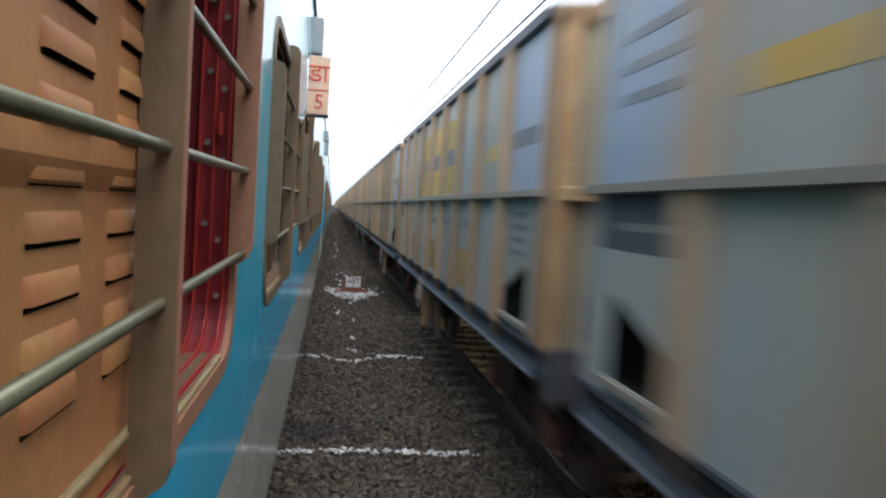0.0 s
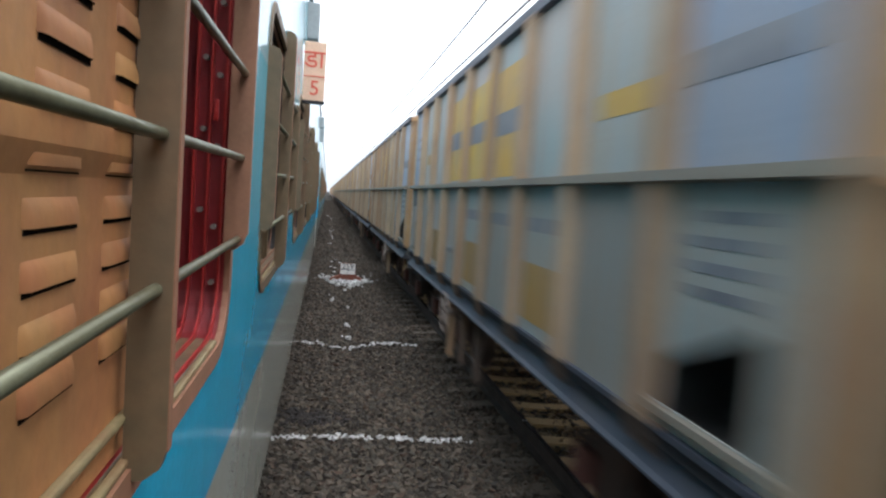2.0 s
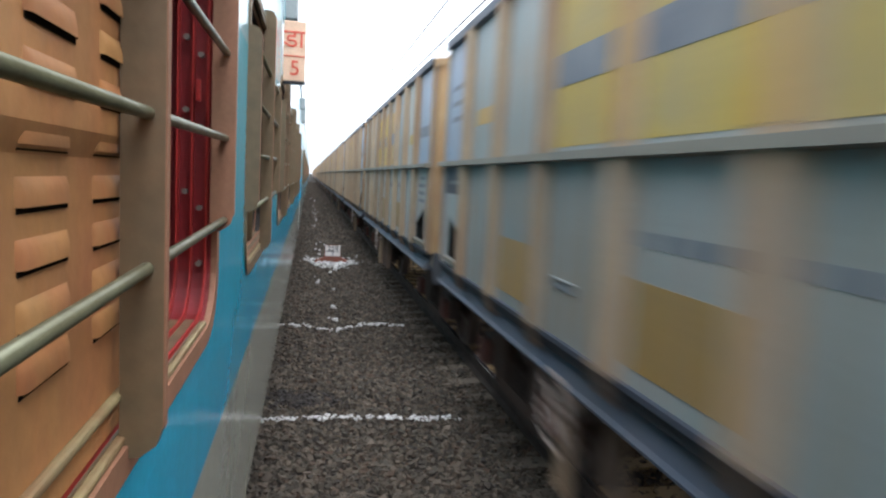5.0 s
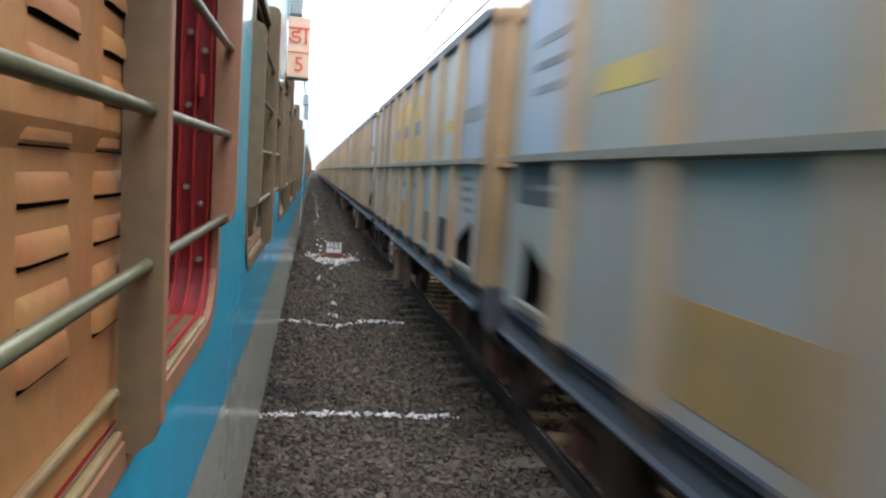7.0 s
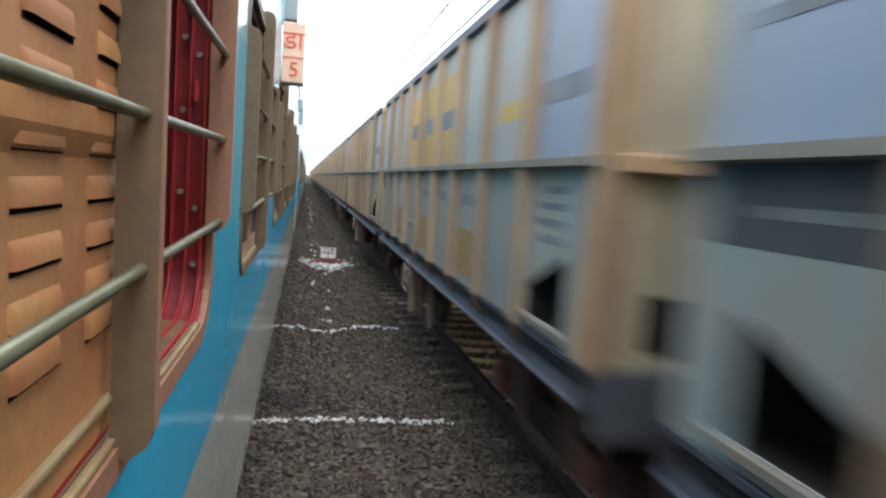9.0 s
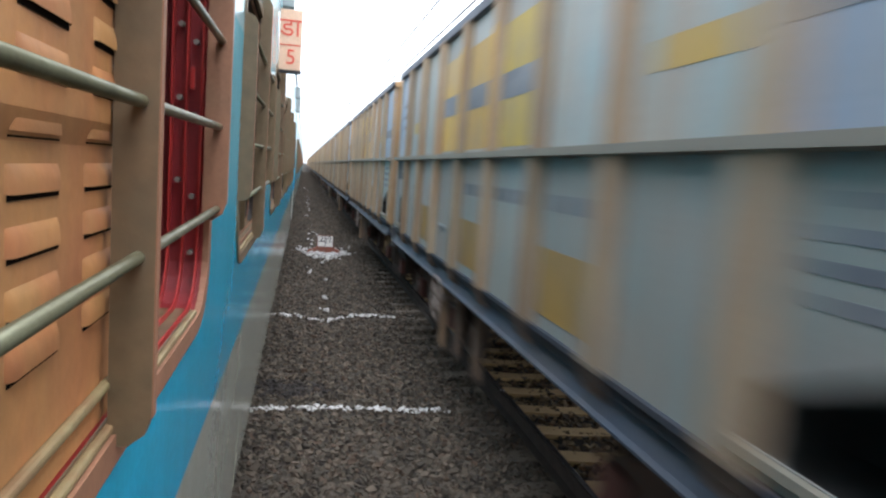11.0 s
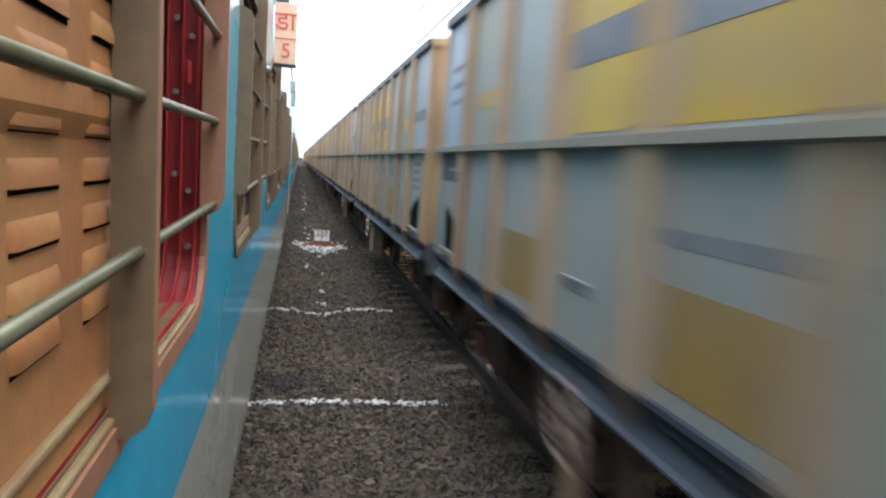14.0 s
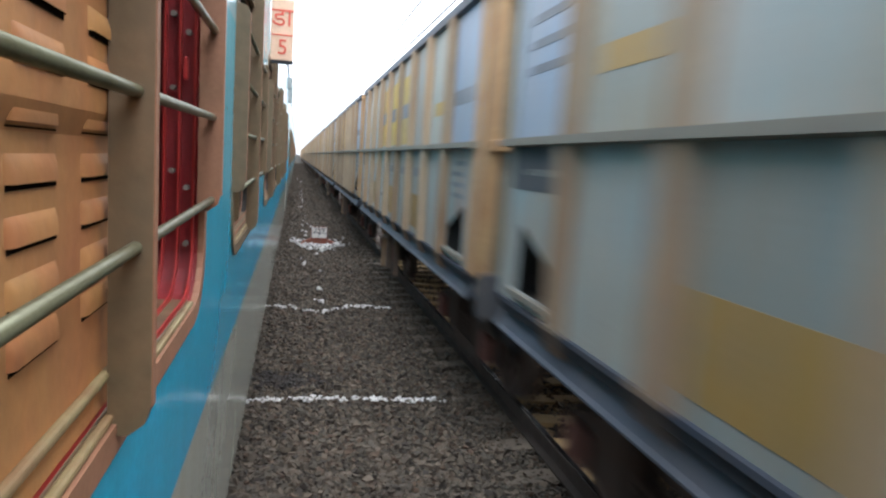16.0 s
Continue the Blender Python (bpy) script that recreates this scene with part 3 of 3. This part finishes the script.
    sole = [(-SIDE + 0.12, Z_SIDE), (-SIDE + 0.075, Z_SIDE), (-SIDE + 0.065, Z_SIDE - 0.08), (-SIDE - 0.010, Z_SOLE + 0.035), (-SIDE - 0.030, Z_SOLE + 0.014), (-SIDE - 0.030, Z_SOLE), (-SIDE + 0.12, Z_SOLE)]
    part("sole_bar", prism(B(), sole, -HALF, HALF, "y"), M_SOLE, w, "slate blue sole bar set back under the side")
    # Near-black strip: the shade under the side lip, put into its colour.
    part("sole_bar_web", box(B(), -SIDE - 0.004, -SIDE + 0.05, -HALF + 0.02, HALF - 0.02, Z_SIDE - 0.095, Z_SIDE - 0.031), M_SHADE_AND_SLATE, w, "near-black strip for the shade over the sole bar")
    part("side_lip", box(B(), -SIDE - 0.03, -SIDE + 0.012, -HALF, HALF, Z_SIDE - 0.03, Z_SIDE), M_SOLE, w)
    far = B()
    box(far, SIDE - 0.012, SIDE, -HALF, HALF, Z_SIDE, Z_TOP - 0.08)
    for y0 in BAYS[1:-1]:
        prism(far, [(SIDE, y0 - 0.13), (SIDE + 0.07, y0 - 0.06), (SIDE + 0.07, y0 + 0.06), (SIDE, y0 + 0.13)], Z_SIDE - 0.12, Z_TOP - 0.08, "z")
    box(far, SIDE - 0.05, SIDE + 0.06, -HALF, HALF, Z_TOP - 0.09, Z_TOP)
    box(far, SIDE - 0.12, SIDE, -HALF, HALF, Z_SOLE, Z_SIDE)
    part("far_side_wall", far, M_PANEL, w)
    # added box behind each slanting opening, coloured dark for the shade inside
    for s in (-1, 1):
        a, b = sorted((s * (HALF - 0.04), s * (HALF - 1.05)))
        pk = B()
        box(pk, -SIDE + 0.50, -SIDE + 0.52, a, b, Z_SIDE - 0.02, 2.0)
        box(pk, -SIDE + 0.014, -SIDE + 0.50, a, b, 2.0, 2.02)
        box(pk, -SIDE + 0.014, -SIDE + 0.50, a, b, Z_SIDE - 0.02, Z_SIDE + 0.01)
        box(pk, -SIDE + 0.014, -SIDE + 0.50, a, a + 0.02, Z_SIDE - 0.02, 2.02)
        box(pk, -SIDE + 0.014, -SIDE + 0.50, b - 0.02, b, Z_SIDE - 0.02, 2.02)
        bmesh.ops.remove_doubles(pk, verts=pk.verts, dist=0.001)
        part("end_pocket", pk, M_DARK, w, "recess coloured dark for its shade behind the slanting opening")
        lip = B()
        a, b = sorted((s * (HALF - 0.25), s * (HALF - 1.05)))
        box(lip, -SIDE - 0.035, -SIDE, a, b, Z_SIDE + 0.05, Z_SIDE + 0.085)
        part("pocket_lip", lip, M_RAIL_TRIM, w, "pale worn lip under the opening")
    # brake gear
    hw = B()
    flip = -1 if kind == 2 else 1
    k, c = 20, (-SIDE - 0.03, -1.25 if flip < 0 else 1.15, 0.95)
    for i in range(k):
        a, b = radians(360 * i / k), radians(360 * (i + 1) / k)
        rod(hw, (c[0], c[1] + 0.225 * math.cos(a), c[2] + 0.225 * math.sin(a)), (c[0], c[1] + 0.225 * math.cos(b), c[2] + 0.225 * math.sin(b)), 0.014, 6)
    for i in range(4):
        a = radians(90 * i + 40)
        rod(hw, c, (c[0], c[1] + 0.225 * math.cos(a), c[2] + 0.225 * math.sin(a)), 0.012, 6)
    rod(hw, c, (c[0] + 0.25, c[1], c[2]), 0.035, 8)
    part("hand_brake_wheel", hw, M_HANDWHEEL, w, "dusty pale painted spoked hand brake wheel")
    for y0, z0 in ((1.20, 0.42), (0.50, 0.50), (-0.25, 0.50)):
        st = B()
        box(st, -1.56, -1.48, flip * y0 - 0.04, flip * y0 + 0.04, z0, 1.22, 0.008)
        part("brake_gear_hanger", st, M_RIB if y0 == 1.20 else M_FOOT, w)
    rg = B()
    rod(rg, (-0.45, -2.2, 0.72), (-0.45, 2.2, 0.72), 0.03, 8)
    part("brake_rod", rg, M_BOGIE, w)
    cy = B()
    rod(cy, (-0.9, -0.9, 0.85), (-0.9, -0.2, 0.85), 0.18, 14)
    part("brake_cylinder", cy, M_BOGIE, w)
    # painted fields and unreadable lettering
    for i in (3, 4, 5):
        part("yellow_field", plate(B(), i, 0.09, 0.91, 2.50, 3.44), M_YELLOW, w, "faded yellow painted field")
        part("dark_band", plate(B(), i, 0.09, 0.91, 2.86, 3.06, 0.006), M_MARK, w, "dark grey painted band")
        if i > 3:
            part("yellow_rib_stripe", box(B(), -SIDE - 0.079, -SIDE - 0.075, BAYS[i] - 0.05, BAYS[i] + 0.05, 2.50, 3.44), M_RIB_YELLOW, w, "yellow painted stripe on the rib")
    for i in (4, 6) if kind == 3 else (2, 4, 6):
        part("yellow_square", plate(B(), i, 0.11, 0.85, 1.45, 1.86), M_OCHRE, w, "faded ochre yellow painted square")
    if kind == 3:
        for i, m, tone in ((1, M_SHADE_AND_SLATE, "slate black"), (2, M_BROWN, "dusty brown")):
            part("painted_square", plate(B(), i, 0.08, 0.80, 1.45, 1.83), m, w, tone + " painted square")
    for i in (1, end_bay - 1):
        part("yellow_dash", plate(B(), i, 0.2, 0.75, 2.77, 2.91), M_YELLOW, w, "short yellow painted dash")
    part("dark_plate", plate(B(), end_bay, 0.08, 0.90, 2.13, 2.41), M_PLATE, w, "dark stencil plate with worn pale lettering")
    part("dark_band", plate(B(), 0, 0.22, 0.88, 2.82, 2.96), M_MARK, w, "dark grey painted band")
    rng = random.Random(kind + 11)
    bars = [(end_bay, 0.2, 0.75, z, 0.055, M_MARK) for z in (2.90, 3.06, 3.22)] + [(0, 0.35, 0.35 + rng.uniform(0.3, 0.5), z, 0.045, M_MARK) for z in (1.98, 2.08, 2.18, 2.28)]
    for i, z in ((3, 2.05), (4, 2.05)) if kind in (0, 2) else [(k + kind // 2, 2.14) for k in (2, 3, 4)]:
        u = 0.14
        while u < 0.8:
            d = rng.uniform(0.08, 0.2)
            bars.append((i, u, min(0.86, u + d), z, 0.10 if kind in (1, 3) else 0.07, M_MARK))
            u += d + 0.05
    bars += [(end_bay, 0.2 + 0.1 * q, 0.25 + 0.1 * q, z, 0.04, M_PANEL) for q in range(5) for z in (2.25,)]
    for i, a, b, z, h, m in bars:
        part("lettering_bar", plate(B(), i, a, b, z - h / 2, z + h / 2, 0.005 if m is M_PANEL else 0.0035), m, w)
    card = part("label_holder", plate(B(), 5, 0.50, 0.74, 1.66, 1.715, 0.010), M_MARK, w, "dark card holder with a pale upper edge")
    part("holder_edge", plate(B(), 5, 0.50, 0.74, 1.715, 1.724, 0.020), M_BOXGREY, card, "pale worn upper edge")
    for y0 in (-3.262, 3.262):
        bog = bogie(w, y0)
        for dy in (-1.0, 1.0):
            wheelset(bog, y0 + dy)
    return w


FIRST, LAST, CORNER = -2, 41, 4.541
protos = [wagon(k) for k in range(4)]
turned = {1: 2, 3: 2, 7: 2, 17: 2, 8: 3}  # wagons that run the other way round, and one with dark squares
train = []
for n in range(FIRST, LAST):
    src = protos[turned.get(n, 1 - n % 2)]
    first_use = src not in [o for _, o in train]
    train.append((n, src if first_use else copy_thing(src, pose(0, 0, 0))))


# ---- passenger coach ----
COACH_Y0, COACH_Y1, WIN_P, WIN_C = -8.2, 13.1, 1.89, 0.685
W_Z0, W_Z1, WALL = 1.985, 2.775, -0.180
PROFILE = [(-0.196, 1.10), (-0.190, 1.40), (-0.184, 1.70), (-0.180, 1.90), (-0.180, 2.85), (-0.186, 3.20), (-0.203, 3.66)]


def wall_strip(bm, y0, y1, z_lo, z_hi):
    pts = [p for p in PROFILE if z_lo - 1e-4 <= p[1] <= z_hi + 1e-4]
    def at(z):
        for (xa, za), (xb, zb) in zip(PROFILE, PROFILE[1:]):
            if za <= z <= zb:
                return xa + (xb - xa) * (z - za) / (zb - za)
    zz = sorted({z_lo, z_hi, *[p[1] for p in pts]})
    prof = [(at(z), z) for z in zz]
    prism(bm, prof + [(x - 0.05, z) for x, z in prof[::-1]], y0, y1, "y")


def coach():
    """One coach; the side by the other track carries all that shows."""
    fl = box(B(), COACH_X - 1.55, COACH_X + 1.55, COACH_Y0, COACH_Y1, 1.16, 1.30)
    c = part("passenger_coach", fl, M_DARK)
    tagged(c, "faded sky-blue passenger coach with grey lower side, standing", "railway coach", "standing passenger train")
    wins = [WIN_C + WIN_P * k for k in range(-3, 6)]
    side = B()
    wall_strip(side, COACH_Y0, COACH_Y1, 1.10, 1.90)
    wall_strip(side, COACH_Y0, COACH_Y1, 2.85, 3.66)
    edges = [COACH_Y0] + [v for w in wins for v in (w - 0.72, w + 0.72)] + [COACH_Y1]
    for a, b in zip(edges[::2], edges[1::2]):
        wall_strip(side, a, b, 1.90, 2.85)
    part("side_wall", side, M_LIVERY, c, "faded sky-blue and grey painted steel side")
    other = B()
    box(other, COACH_X - 1.62, COACH_X - 1.57, COACH_Y0, COACH_Y1, 1.1, 3.66)
    part("far_side_wall", other, M_LIVERY, c)
    # Added dark backing that stands for the unlit inside behind the windows.
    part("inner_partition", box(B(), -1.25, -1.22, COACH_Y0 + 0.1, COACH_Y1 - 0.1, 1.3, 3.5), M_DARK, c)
    roof = [(WALL - 0.02, 3.66)] + [(COACH_X + 1.60 * math.cos(radians(a)), 3.62 + 0.42 * math.sin(radians(a))) for a in range(12, 169, 12)] + [(COACH_X - 1.6, 3.66)]
    part("roof", prism(B(), roof, COACH_Y0, COACH_Y1, "y"), M_ROOF, c, "dull silver-grey curved roof")
    part("rain_gutter", box(B(), -0.215, -0.185, COACH_Y0, COACH_Y1, 3.655, 3.70, 0.004), M_BLACK, c, "dark rain gutter")
    for e in (COACH_Y0, COACH_Y1 - 0.05):
        part("end_wall", box(B(), COACH_X - 1.57, COACH_X + 1.57, e, e + 0.05, 1.1, 3.7), M_LIVERY, c)
    part("gangway_bellows", box(B(), COACH_X - 0.6, COACH_X + 0.6, COACH_Y1, COACH_Y1 + 0.9, 1.2, 3.3, 0.05), M_BLACK, c, "black rubber gangway bellows")
    for y in (COACH_Y0 + 3.2, COACH_Y1 - 3.2):
        b = B()
        for s in (-1, 1):
            box(b, COACH_X + s * 1.05 - 0.06, COACH_X + s * 1.05 + 0.06, y - 1.7, y + 1.7, 0.40, 0.62, 0.02)
        box(b, COACH_X - 1.05, COACH_X + 1.05, y - 0.25, y + 0.25, 0.45, 1.16)
        bg = part("coach_bogie", b, M_BOGIE, c)
        for dy in (-1.448, 1.448):
            ws = wheelset(bg, y + dy)
            ws.location.x, ws.location.z = COACH_X, 0.53
    return c, wins


FIN_X = -0.143


def fin(bm, y, z0, z1):
    """A steel plate that stands out from the wall, with its outer corners cut round."""
    r = 0.022
    pts = [(WALL - 0.004, z0), (FIN_X - r, z0), (FIN_X - 0.006, z0 + 0.012), (FIN_X, z0 + r * 1.4), (FIN_X, z1 - r), (FIN_X - 0.007, z1 - 0.007), (FIN_X - r, z1), (WALL - 0.004, z1)]
    return prism(bm, pts, y - 0.008, y + 0.008, "y")


WIN_MESH = {}


def window(c, yc, red=False):
    """Window with surround, guides, fins and guard bars; alike ones share their meshes."""
    y0, y1 = -0.63, 0.63
    at = (0, yc, 0)
    hole = rounded(y0, y1, W_Z0, W_Z1, 0.11)

    def grown(d, r):
        return rounded(y0 - d, y1 + d, W_Z0 - d, W_Z1 + d, r)

    def piece(name, key, make, material, parent, label=""):
        loc = at if parent is c else None
        if key not in WIN_MESH:
            ob = part(name, make(), material, parent, label, loc)
            WIN_MESH[key] = ob.data
            return ob
        return again(name, WIN_MESH[key], parent, label, loc)

    w = piece("window", "surround", lambda: ring(B(), rounded(-0.72, 0.72, 1.90, 2.85, 0.001), grown(0.03, 0.14), WALL - 0.05, WALL), M_LIVERY, c, "wide barred coach window with rounded corners")
    piece("window_frame", "frame%d" % red, lambda: ring(B(), grown(0.031, 0.141), hole, WALL - 0.006, WALL + 0.005), M_FRAME if red else M_FIN, w, "brown painted window rim")
    # Guides of the other windows are coloured dark to stand for shade.
    piece("reveal", "reveal%d" % red, lambda: ring(B(), grown(0.02, 0.13), grown(0.006, 0.116), WALL - 0.115, WALL - 0.006), M_RED_DARK if red else M_DARK, w, "dark red painted shutter guides" if red else "shutter guides coloured dark for their shade")
    for k, x in enumerate((WALL - 0.014, WALL - 0.040, WALL - 0.066)):
        piece("guide_edge", "edge%d%d" % (k, red), lambda: ring(B(), grown(0.008, 0.118), rounded(y0 + 0.012, y1 - 0.012, W_Z0 + 0.012, W_Z1 - 0.012, 0.098), x - 0.0035, x), M_RED if red else M_FRAME, w, "red guide edge, brightened for the light on it" if red else "")
    # The near window's last fin takes lighter frame brown for light on it.
    for k, (y, z0, z1) in enumerate(((-0.655, 2.15, 2.655), (0.0, 1.972, 2.845), (0.60, 2.15, 2.655))):
        piece("fin", "fin%d%d" % (k, red and k == 2), lambda: fin(B(), y, z0, z1), M_FRAME if red and k == 2 else M_FIN, w, "brown painted steel fin")
        piece("fin_edge", "finedge%d" % k, lambda: box(B(), FIN_X, FIN_X + 0.0015, y - 0.0075, y + 0.0075, z0 + 0.03, z1 - 0.024), M_FRAME, w, "pink-brown outer edge")
    for k, z in enumerate((2.170, 2.320, 2.472, 2.622)):
        piece("guard_bar", "bar%d" % k, lambda: rod(B(), (-0.159, -0.654, z - 0.013), (-0.159, 0.602, z + 0.001), 0.0065, 14), M_BAR, w, "bare steel guard bar")
    piece("mullion", "mullion", lambda: box(B(), WALL - 0.12, WALL - 0.04, 0.116, 0.145, W_Z0, W_Z1, 0.004), M_FIN, w)
    piece("sill", "sill", lambda: box(B(), WALL - 0.115, WALL - 0.012, y0 + 0.06, y1 - 0.06, W_Z0 - 0.004, W_Z0 + 0.004, 0.002), M_FIN, w, "brown painted sill")
    piece("sill_lip", "sill_lip", lambda: box(B(), WALL - 0.008, WALL + 0.002, y0 + 0.1, y1 - 0.1, W_Z0 + 0.001, W_Z0 + 0.010, 0.003), M_LIP, w, "worn ochre sill lip")
    return w


def louvre_shutter(w):
    """Pressed sheet shutter with rows of hooded slots, closed in the half of a window."""
    x = WALL - 0.012
    y0, y1, z0, z1 = -0.61, 0.115, W_Z0 + 0.013, W_Z1 - 0.005
    sh = part("louvre_shutter", box(B(), x - 0.008, x, y0, y1, z0, z1), M_RUST, w, "orange-brown pressed steel louvre shutter, closed")
    part("bottom_rail", box(B(), x, x + 0.010, y0, y1, z0 + 0.032, z0 + 0.041, 0.003), M_LIP, sh, "worn ochre bottom rail")
    part("upper_sheet", prism(B(), [(x, 2.268), (x + 0.006, 2.290), (x + 0.006, z1), (x, z1)], y0, y1, "y"), M_RUST, sh)
    me = None
    for k in range(-7, 12):
        z = 2.2732 + 0.0417 * k
        if z + 0.03 > z1 or z < z0 + 0.085:
            continue
        xs_ = x + (0.006 if z > 2.288 else 0.0)
        for yc in (-0.016 - 0.158 * q for q in range(4)):
            if me is None:
                bm = B()
                a, d, h = 0.049, 0.0045, 0.0215
                rows = []
                for q in range(7):  # from the sheet at the top down to the lip
                    u = q / 6
                    px, pz = d * (1 - (1 - u) ** 3), h * (1 - u) + 0.0012 * u
                    rows.append([bm.verts.new(p) for p in ((0, -a, pz), (0.6 * px, -a + 0.003, pz), (px, -a + 0.008, pz), (px, a - 0.008, pz), (0.6 * px, a - 0.003, pz), (0, a, pz))])
                for p, q in zip(rows, rows[1:]):
                    for i in range(5):
                        bm.faces.new((p[i], p[i + 1], q[i + 1], q[i]))
                bmesh.ops.remove_doubles(bm, verts=bm.verts, dist=0.0001)
                for f in bm.faces:
                    f.smooth = True
                ob = part("louvre", bm, M_RUST, sh, "", (xs_, yc, z))
                me = ob.data
            else:
                ob = again("louvre", me, sh, "", (xs_, yc, z))
            # No cut slot: a near-black sheet paints the shade under the lip.
            part("slot", box(B(), xs_ + 0.0003, xs_ + 0.0010, yc - 0.047, yc + 0.047, z - 0.0031, z + 0.003), M_OPENING_SHADE, sh)
    return sh


def add_windows(c, wins):
    return [window(c, y, False) for y in wins]


first, wins = coach()
add_windows(first, [y for k, y in enumerate(wins) if k != 3])
spare = window(first, wins[3], False)
for k in range(1, 8):
    copy_thing(first, pose(0, (COACH_Y1 - COACH_Y0 + 0.95) * k, 0))
for o in [*spare.children, spare]:
    bpy.data.objects.remove(o)
near = window(first, wins[3], True)
louvre_shutter(near)
for y, z in ((0.0, 2.19), (0.0, 2.34), (0.0, 2.47), (0.0, 2.60), (0.0, 2.085)):
    for k, dx in enumerate((-0.027, -0.053)):
        b = B()
        rod(b, (WALL + dx, 0.626, z + 0.03 * k), (WALL + dx, 0.614, z + 0.03 * k), 0.0056, 6)
        part("bolt", b, M_HANDWHEEL, near, "pale dusty bolt")
part("latch_tab", box(B(), WALL - 0.034, WALL - 0.026, 0.606, 0.618, 2.385, 2.425, 0.002), M_RED, near, "small bright red latch tab")


def sign(c):
    """Plate that stands out from the coach's side, lettered on the face towards the near end."""
    y, x0, x1, z0, z1 = 4.05, -0.178, -0.052, 2.792, 3.132
    s = part("coach_sign", box(B(), x0, x1, y, y + 0.05, z0, z1, 0.004), M_SIGN, c, "orange cream plate with red lettering")
    part("base_bracket", box(B(), x0 - 0.02, x1 + 0.002, y - 0.002, y + 0.055, z0 - 0.014, z0 - 0.001), M_BLACK, s)
    part("divider", box(B(), x0 + 0.002, x1 - 0.002, y - 0.003, y, z0 + 0.138, z0 + 0.144), M_SIGN_RED, s)
    xm = (x0 + x1) / 2 + 0.004
    text("lettering", "\u0921\u093e", 0.145, pose(xm - 0.008, y - 0.002, z0 + 0.235, 90, 0, 0), M_SIGN_RED, s, "red hand-painted letters")
    text("lettering", "5", 0.12, pose(xm, y - 0.002, z0 + 0.07, 90, 0, 0), M_SIGN_RED, s, "red hand-painted numeral")
    return s


sign(first)
for y, h in ((4.55, 0.22), (11.4, 0.16), (12.6, 0.3)):
    part("junction_box", box(B(), -0.20, -0.115, y, y + 0.18, 3.47 - h, 3.49, 0.01), M_BOXGREY, first, "grey electrical box below the eaves")
# ---- overhead line ----
for z, r, lab in ((5.62, 0.022, "dark contact wire above the track"), (6.95, 0.02, "dark sagging catenary wire")):
    bm = B()
    ys = list(range(-72, 440, 8))
    pts = [(WAGON_X, y, z - (0.45 * (1 - ((y + 10) % 62 / 31 - 1) ** 2) if z > 6 else 0)) for y in ys]
    for a, b in zip(pts, pts[1:]):
        rod(bm, a, b, r, 6)
    tagged(part("overhead_wire", bm, M_WIRE), lab, "wire", kind="structure")


def mast(y):
    x = WAGON_X + 3.0
    m = part("line_mast", box(box(box(B(), x - 0.1, x + 0.1, y - 0.012, y + 0.012, -1.0, 7.6), x - 0.11, x - 0.095, y - 0.08, y + 0.08, -1.0, 7.6), x + 0.095, x + 0.11, y - 0.08, y + 0.08, -1.0, 7.6), M_MAST)
    tagged(m, "grey steel overhead line mast with bracket arm", "mast", "masts beside the far track")
    b = B()
    rod(b, (x, y, 6.2), (WAGON_X, y, 6.95), 0.025, 6)
    rod(b, (x, y, 7.1), (WAGON_X, y, 6.97), 0.015, 6)
    rod(b, (x, y, 6.0), (WAGON_X - 0.3, y, 6.0), 0.022, 6)
    rod(b, (WAGON_X - 0.3, y, 6.0), (WAGON_X, y, 5.63), 0.015, 6)
    part("bracket_arm", b, M_MAST, m)
    return m


mast_0 = mast(0)
mast_0.location.y = 52
for k in (-1, 1, 2, 3, 4):
    copy_thing(mast_0, pose(0, 52 + 62 * k, 0))

# ---- sleepers ----
sleeper_me = None
for cx, count in ((WAGON_X, 150), (COACH_X, 150)):
    for i in range(count):
        y = -6 + 0.60 * i
        if sleeper_me is None:
            bm = prism(B(), [(-1.375, -0.36), (1.375, -0.36), (1.375, -0.19), (1.0, -0.172), (0.7, -0.172), (0.3, -0.20), (-0.3, -0.20), (-0.7, -0.172), (-1.0, -0.172), (-1.375, -0.19)], -0.11, 0.11, "y")
            ob = part("sleeper", bm, M_CONCRETE)
            sleeper_me = ob.data
        else:
            ob = again("sleeper", sleeper_me)
        ob.location = (cx, y, 0)
        ob.parent = ground


# ---- what moves ----
RUN = [(0, 0.0), (3.5, 42.47), (7.0, 84.55), (8.8, 106.04), (12.5, 150.16), (16, 191.90)]


def run_at(t):
    for (a, p), (b, q) in zip(RUN, RUN[1:]):
        if t <= b:
            return p + (q - p) * (t - a) / (b - a)


def motions():
    steps = [0.05 * k for k in range(321)]
    for n, w in train:
        y0 = CORNER + PITCH * n + HALF
        walk(w, [(t, pose(WAGON_X, y0 - s, 0)) for t, s in RUN])
    spin = [(t, math.degrees(run_at(t) / 0.5)) for t in steps]
    for n, w in train:
        if not -1 <= n <= 19:
            continue
        for bog in [o for o in w.children if o.name.startswith("bogie")]:
            for ws in [o for o in bog.children if o.name.startswith("wheelset")]:
                y = ws.location.y
                walk(ws, [(t, pose(0, y, 0.53, a)) for t, a in spin])


motions()
